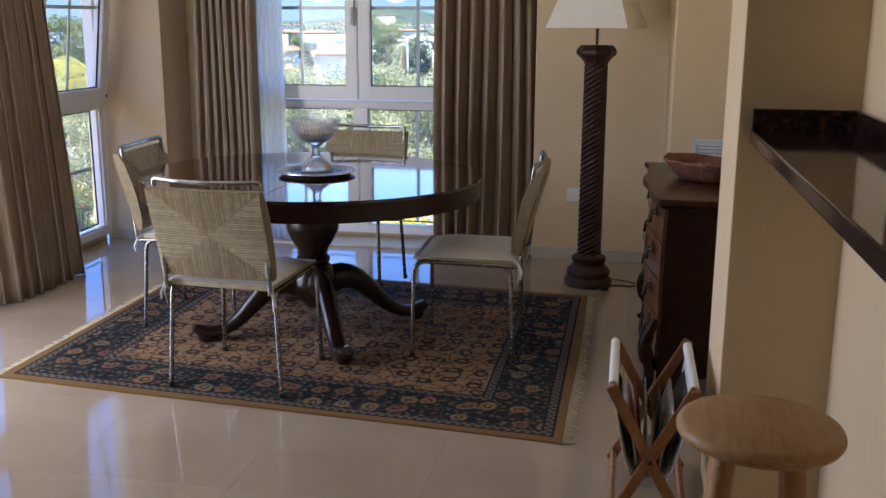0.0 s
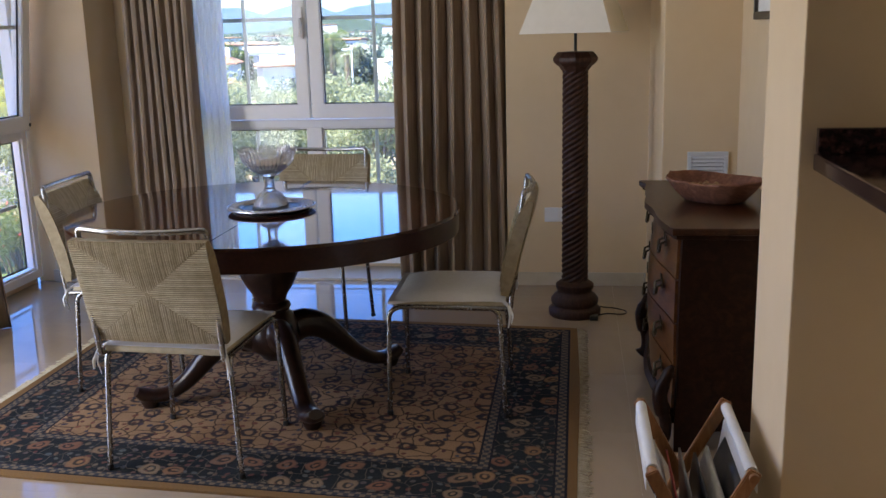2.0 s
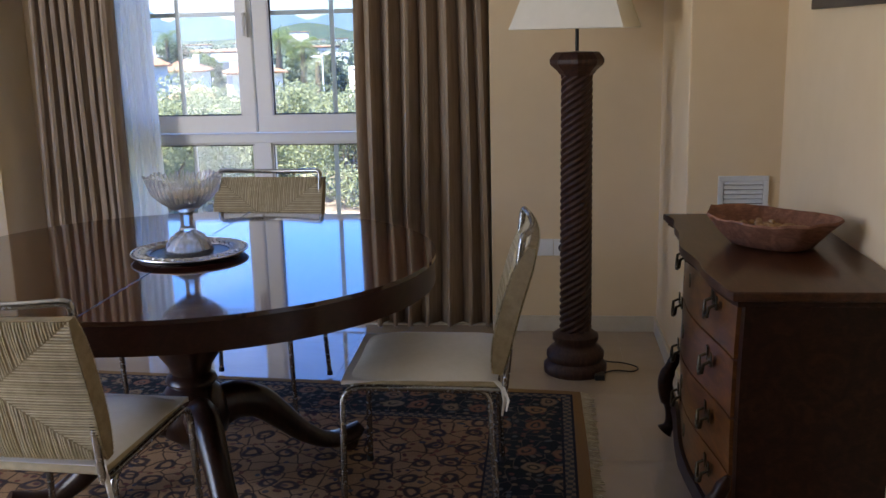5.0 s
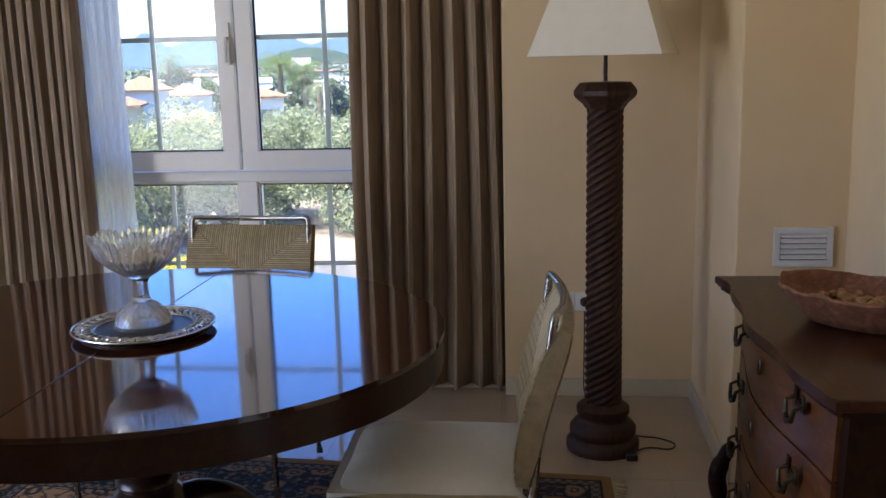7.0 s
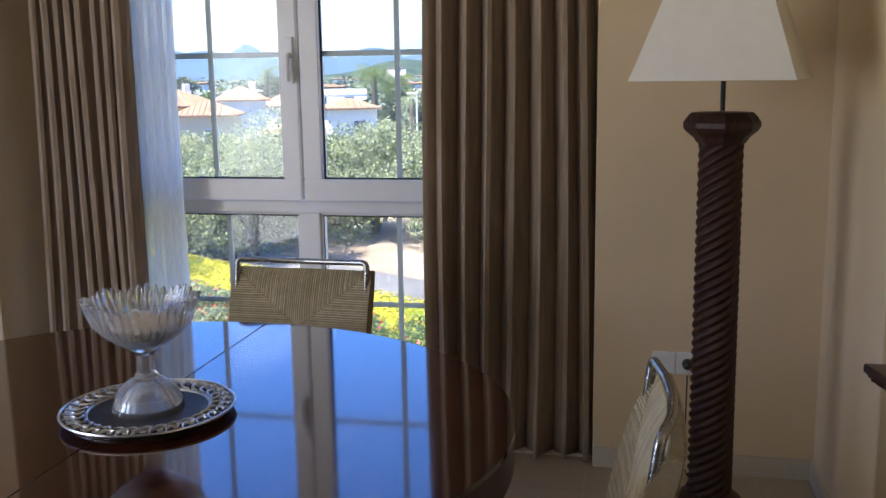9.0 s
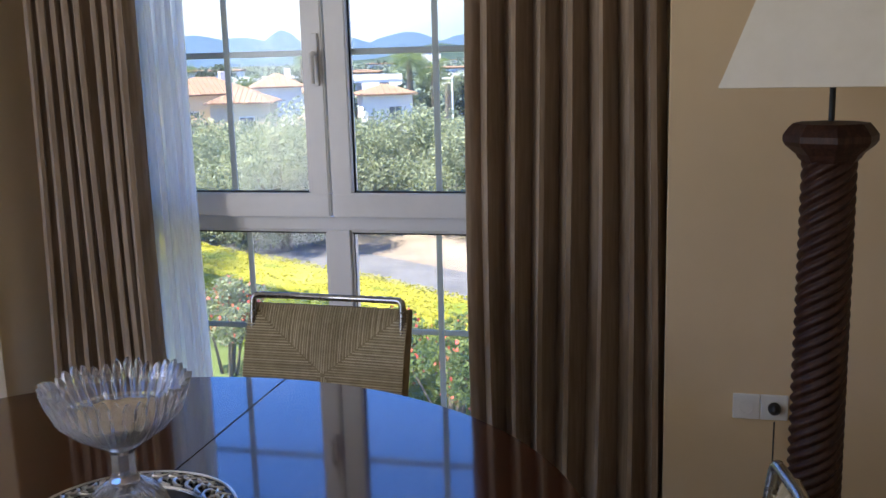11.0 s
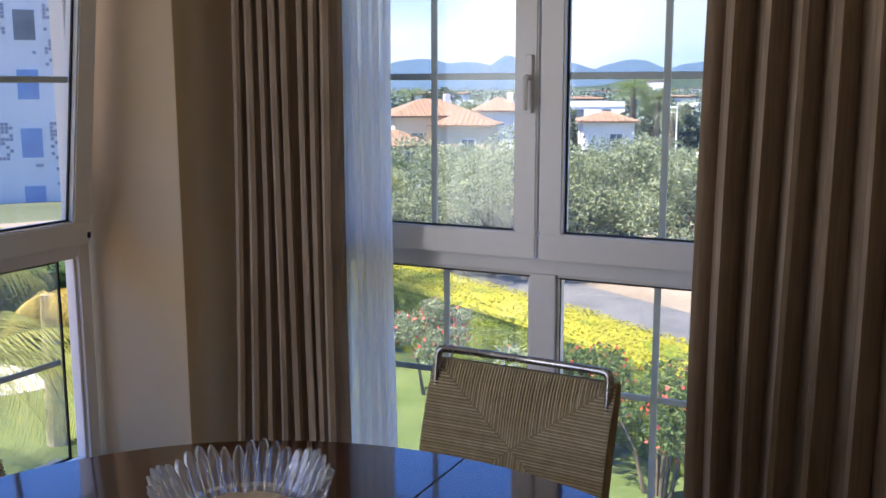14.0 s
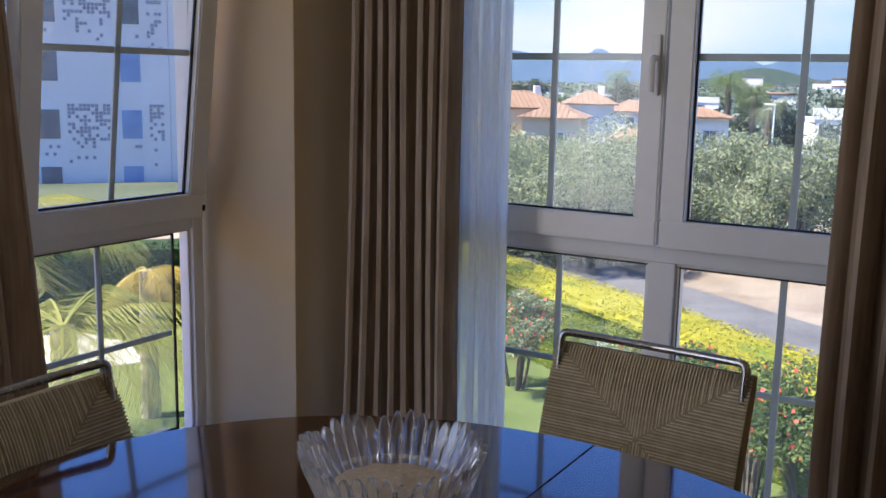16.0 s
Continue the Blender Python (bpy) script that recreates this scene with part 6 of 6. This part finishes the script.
def terrace_block(m, w, d, levels, label):
    th = thing("terraced_house", m, label, "house")
    for k in range(levels):
        part("storey", boxes((-w / 2 + 0.7 * k, -d / 2 + 1.2 * k, 2.7 * k - 3, w / 2, d / 2, 2.7 * (k + 1) - 3), bevel=0.04), RENDER_W, th)
        part("parapet", boxes((-w / 2 + 0.7 * k - 0.1, -d / 2 + 1.2 * k - 0.1, 2.7 * (k + 1) - 3, w / 2, -d / 2 + 1.2 * k + 0.1, 2.7 * (k + 1) - 2.2)), RENDER_W, th)
        for x in (-w / 4, w / 5):
            part("window", boxes((x - 0.7, -d / 2 + 1.2 * k - 0.05, 2.7 * k - 2.4, x + 0.7, -d / 2 + 1.2 * k + 0.02, 2.7 * k - 0.7)), DARK_GLASS, th, "dark balcony window")
    part("roof", boxes((-w / 2 + 2.0, -d / 2 + 2.4, 2.7 * levels - 3, w / 2 + 0.3, d / 2 + 0.3, 2.7 * levels - 2.75), bevel=0.04), ROOF, th)
    return th


terrace_block(turned(-9.0, 78, -3.4, 10), 7.0, 7.0, 2, "white stepped terraced house with balconies")
terrace_block(turned(-17.6, 150, -3.8, 0), 9.0, 8.0, 2, "pale terraced houses further up the slope")
terrace_block(turned(-24.0, 210, -4.4, 0), 16.0, 9.0, 2, "long white apartment terrace in the distance")
terrace_block(turned(-13.2, 190, -4.6, 4), 12.0, 9.0, 2, "long white apartment terrace in the distance")
terrace_block(turned(-8.0, 130, -4.2, 4), 12.0, 9.0, 2, "white terraced houses in the distance")


# street lamp seen against the far slope
sl = thing("street_lamp", Matrix.Translation(at(-12.9, 70, terrain(-16, 72))), "slim grey street lamp beside the road", "street lamp")
part("pole", lathe([(0.09, 0), (0.05, 5.4)], 8), BARS, sl)
part("lamp_head", boxes((-0.7, -0.12, 5.35, 0.05, 0.12, 5.47), bevel=0.03), BARS, sl)


# white apartment block with mosaic squares, seen through the west window
def apartment():
    m = turned(-52.3, 56, 0.0, -4)
    th = thing("apartment_building", m, "white apartment block with grey mosaic squares between its windows", "apartment building")
    part("wall", boxes((-12.0, 0.0, G - 4, 5.0, 12.0, 15.0), bevel=0.05), FACADE, th, "white rendered facade")
    part("wall", boxes((5.0, 0.06, G - 4, 9.0, 12.0, 15.0), bevel=0.05), FACADE, th, "recessed white stair bay")
    rnd = random.Random(17)
    for row in range(6):
        z = -5.25 + 3.05 * row
        for x in (-9.6, -5.4, -1.2, 3.0):
            w = part("window", boxes((x - 0.62, -0.03, z - 0.05, x + 0.62, 0.05, z + 1.65)), BARS, th)
            part("pane", boxes((x - 0.52, -0.06, z + 0.03, x + 0.52, -0.032, z + 1.57)), BLUE_GLASS if rnd.random() < 0.4 else DARK_GLASS, w, "blue-grey window pane")
        w = part("window", boxes((5.5, 0.02, z - 0.1, 6.5, 0.12, z + 2.1)), MOSAIC, th)
    mo = bmesh.new()
    for band_z in (-1.6, 4.5, 10.6):
        for gx in range(-56, 24):
            for gz in range(0, 18):
                x, z = gx * 0.20, band_z - gz * 0.20 + 1.2
                near = abs(((x + 1.2 + 2.1) % 4.2) - 2.1)
                if near < 0.85 and gz < 11:
                    continue
                if rnd.random() < 0.85 * (1 - gz / 18) ** 1.5:
                    r = bmesh.ops.create_cube(mo, size=1.0)
                    for v in r["verts"]:
                        v.co = Vector((x + v.co.x * 0.17, -0.010 + v.co.y * 0.03, z + v.co.z * 0.17))
    tagged(part("mosaic_square", mo, MOSAIC, th, "scattered grey mosaic squares"), kind="stuff")
    return th


apartment()
hp = at(-51.0, 18.0)
dh = thing("garden_hedge", pose(hp.x, hp.y, 0, 0, 0, 51), "dark green hedge behind the palms", "hedge")
part("foliage_body", boxes((-7.0, 0.05, G, 4.2, 1.2, G + 1.5), bevel=0.2), DARK_HEDGE, dh)
rsd = np.random.RandomState(9)
hpts = np.c_[rsd.uniform(-7.0, 4.2, 9000), rsd.normal(0.02, 0.06, 9000), G + rsd.random(9000) * 1.6]
tagged(leaf_cloud("sprig", "", hpts, 0.11, DARK_HEDGE, dh, 10), kind="stuff")


# hills and mountains
def hills(name, label, az0, az1, dist, peaks, material, depth, base=-30.0, n=90, rows=8, grit=0.06):
    V, F = [], []
    for j in range(rows + 1):
        for i in range(n + 1):
            az = az0 + (az1 - az0) * i / n
            hgt = 0.0
            for pa, pel, pw in peaks:
                hgt = max(hgt, pel * math.exp(-((az - pa) / pw) ** 2))
            t = j / rows
            d = dist + depth * t
            z = dist * math.tan(radians(hgt)) * math.sin(min(1.0, t * 1.15) * math.pi / 2) * (1 + grit * noise.noise((az * 0.9, t * 3, dist))) + base * (1 - t)
            p = at(az, d)
            V.append((p.x, p.y, z + 1.4 * t))
            if i and j:
                b = j * (n + 1) + i
                F.append((b, b - 1, b - n - 2, b - n - 1))
    ob = new(name, from_arrays(name, V, F, material))
    for p in ob.data.polygons:
        p.use_smooth = True
    return tagged(ob, label, "hill", kind="structure")


hills("backdrop_hill", "green wooded hill with scattered white houses, haze painted in as glow", -22, -4, 900, [(-13.6, 1.05, 2.6), (-8.0, 0.55, 3.0)], HILL, 200, -12)
hills("backdrop_mountains", "far mountain range under the sky, blue haze painted in as glow", -100, 60, 2900, [(-27.8, 1.8, 4.0), (-22.6, 2.0, 1.5), (-15.5, 1.7, 3.0), (-34, 1.8, 5), (-19.5, 1.6, 3.0), (-25, 1.6, 4), (-11, 1.6, 4), (-5, 1.9, 4), (2, 2.3, 6), (-44, 1.8, 8), (-58, 1.9, 12), (-75, 1.8, 14), (18, 2.0, 12), (36, 1.8, 14)], RIDGE, 300, -60, 400, 6, 0.14)
rnd_h = random.Random(5)
for k in range(26):
    az = -13.6 + rnd_h.uniform(-2.4, 6.5)
    d = 700 + rnd_h.uniform(-60, 60)
    el = rnd_h.uniform(-0.9, 0.05)
    p = at(az, d)
    s = rnd_h.uniform(3.5, 7)
    hb = thing("hillside_house", pose(p.x, p.y, 1.4 + d * math.tan(radians(el)), 0, 0, -az), "tiny white house far off on the green hillside", "house", "houses on the hillside")
    part("wall", boxes((-s, -3, -8, s, 3, 3.2), bevel=0.2), RENDER_W, hb)
    part("roof", boxes((-s - 0.3, -3.3, 3.2, s + 0.3, 3.3, 3.9), bevel=0.2), ROOF, hb)


# far woods and gardens between the villas and the hills
def far_woods():
    rs = np.random.RandomState(77)
    n = 1500
    az = rs.uniform(-36, -2, n)
    d = rs.uniform(125, 520, n)
    hgt = rs.uniform(3.0, 6.2, n) * (1 + (d - 125) / 700)
    pts = []
    for a, dd, hh in zip(az, d, hgt):
        c = at(a, dd)
        u = rs.normal(size=(84, 3))
        u *= (rs.random(84) ** 0.4 / np.linalg.norm(u, axis=1))[:, None]
        q = u * np.array([hh * 0.62, hh * 0.62, hh * 0.40]) + np.array([c.x, c.y, G - 4.2 + hh * 0.62])
        pts.append(q)
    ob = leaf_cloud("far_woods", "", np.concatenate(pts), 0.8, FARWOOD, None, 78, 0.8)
    return tagged(ob, "green woods and gardens between far houses, haze painted in", "woods", kind="stuff")


far_woods()
rnd_f = random.Random(15)
for k in range(18):
    az, d = rnd_f.uniform(-33, -5), rnd_f.uniform(150, 420)
    p = at(az, d)
    s_ = rnd_f.uniform(3.5, 6.5)
    fh = thing("distant_house", pose(p.x, p.y, G - 4.2, 0, 0, -az + rnd_f.uniform(-25, 25)), "white house with a red roof among far trees", "house", "far houses in the woods")
    part("wall", boxes((-s_, -3.5, -1, s_, 3.5, 3.2 + 2.4 * (k % 5) / 4 + d / 150), bevel=0.1), RENDER_W, fh)
    part("roof", boxes((-s_ - 0.4, -3.9, 3.2 + 2.4 * (k % 5) / 4 + d / 150, s_ + 0.4, 3.9, 3.7 + 2.4 * (k % 5) / 4 + d / 150), bevel=0.3), ROOF, fh)
    for x in (-s_ * 0.5, s_ * 0.45):
        part("window", boxes((x - 0.6, -3.56, 1.2 + 2.4 * (k % 5) / 4 + d / 150, x + 0.6, -3.48, 2.6 + 2.4 * (k % 5) / 4 + d / 150)), DARK_GLASS, fh)


# ---- marble tiles, laid last ----
TS = 0.60
tile_bm = boxes((0.0004, 0.0004, -0.0035, TS - 0.0004, TS - 0.0004, 0.0))
tile_me = mesh_of("tile", tile_bm, FLOOR)
nx, ny = int((2.4 + 3.6) / TS) + 1, int((7.0 + 2.6) / TS) + 1
for i in range(nx):
    for j in range(ny):
        x, y = -3.78 + i * TS, -2.6 + j * TS
        if x > 0.75 or y > 6.7:
            if x > 2.0 or y > 6.9:
                continue
        o = new("tile", tile_me)
        o.parent = floor
        o.location = (x, y, 0.0)
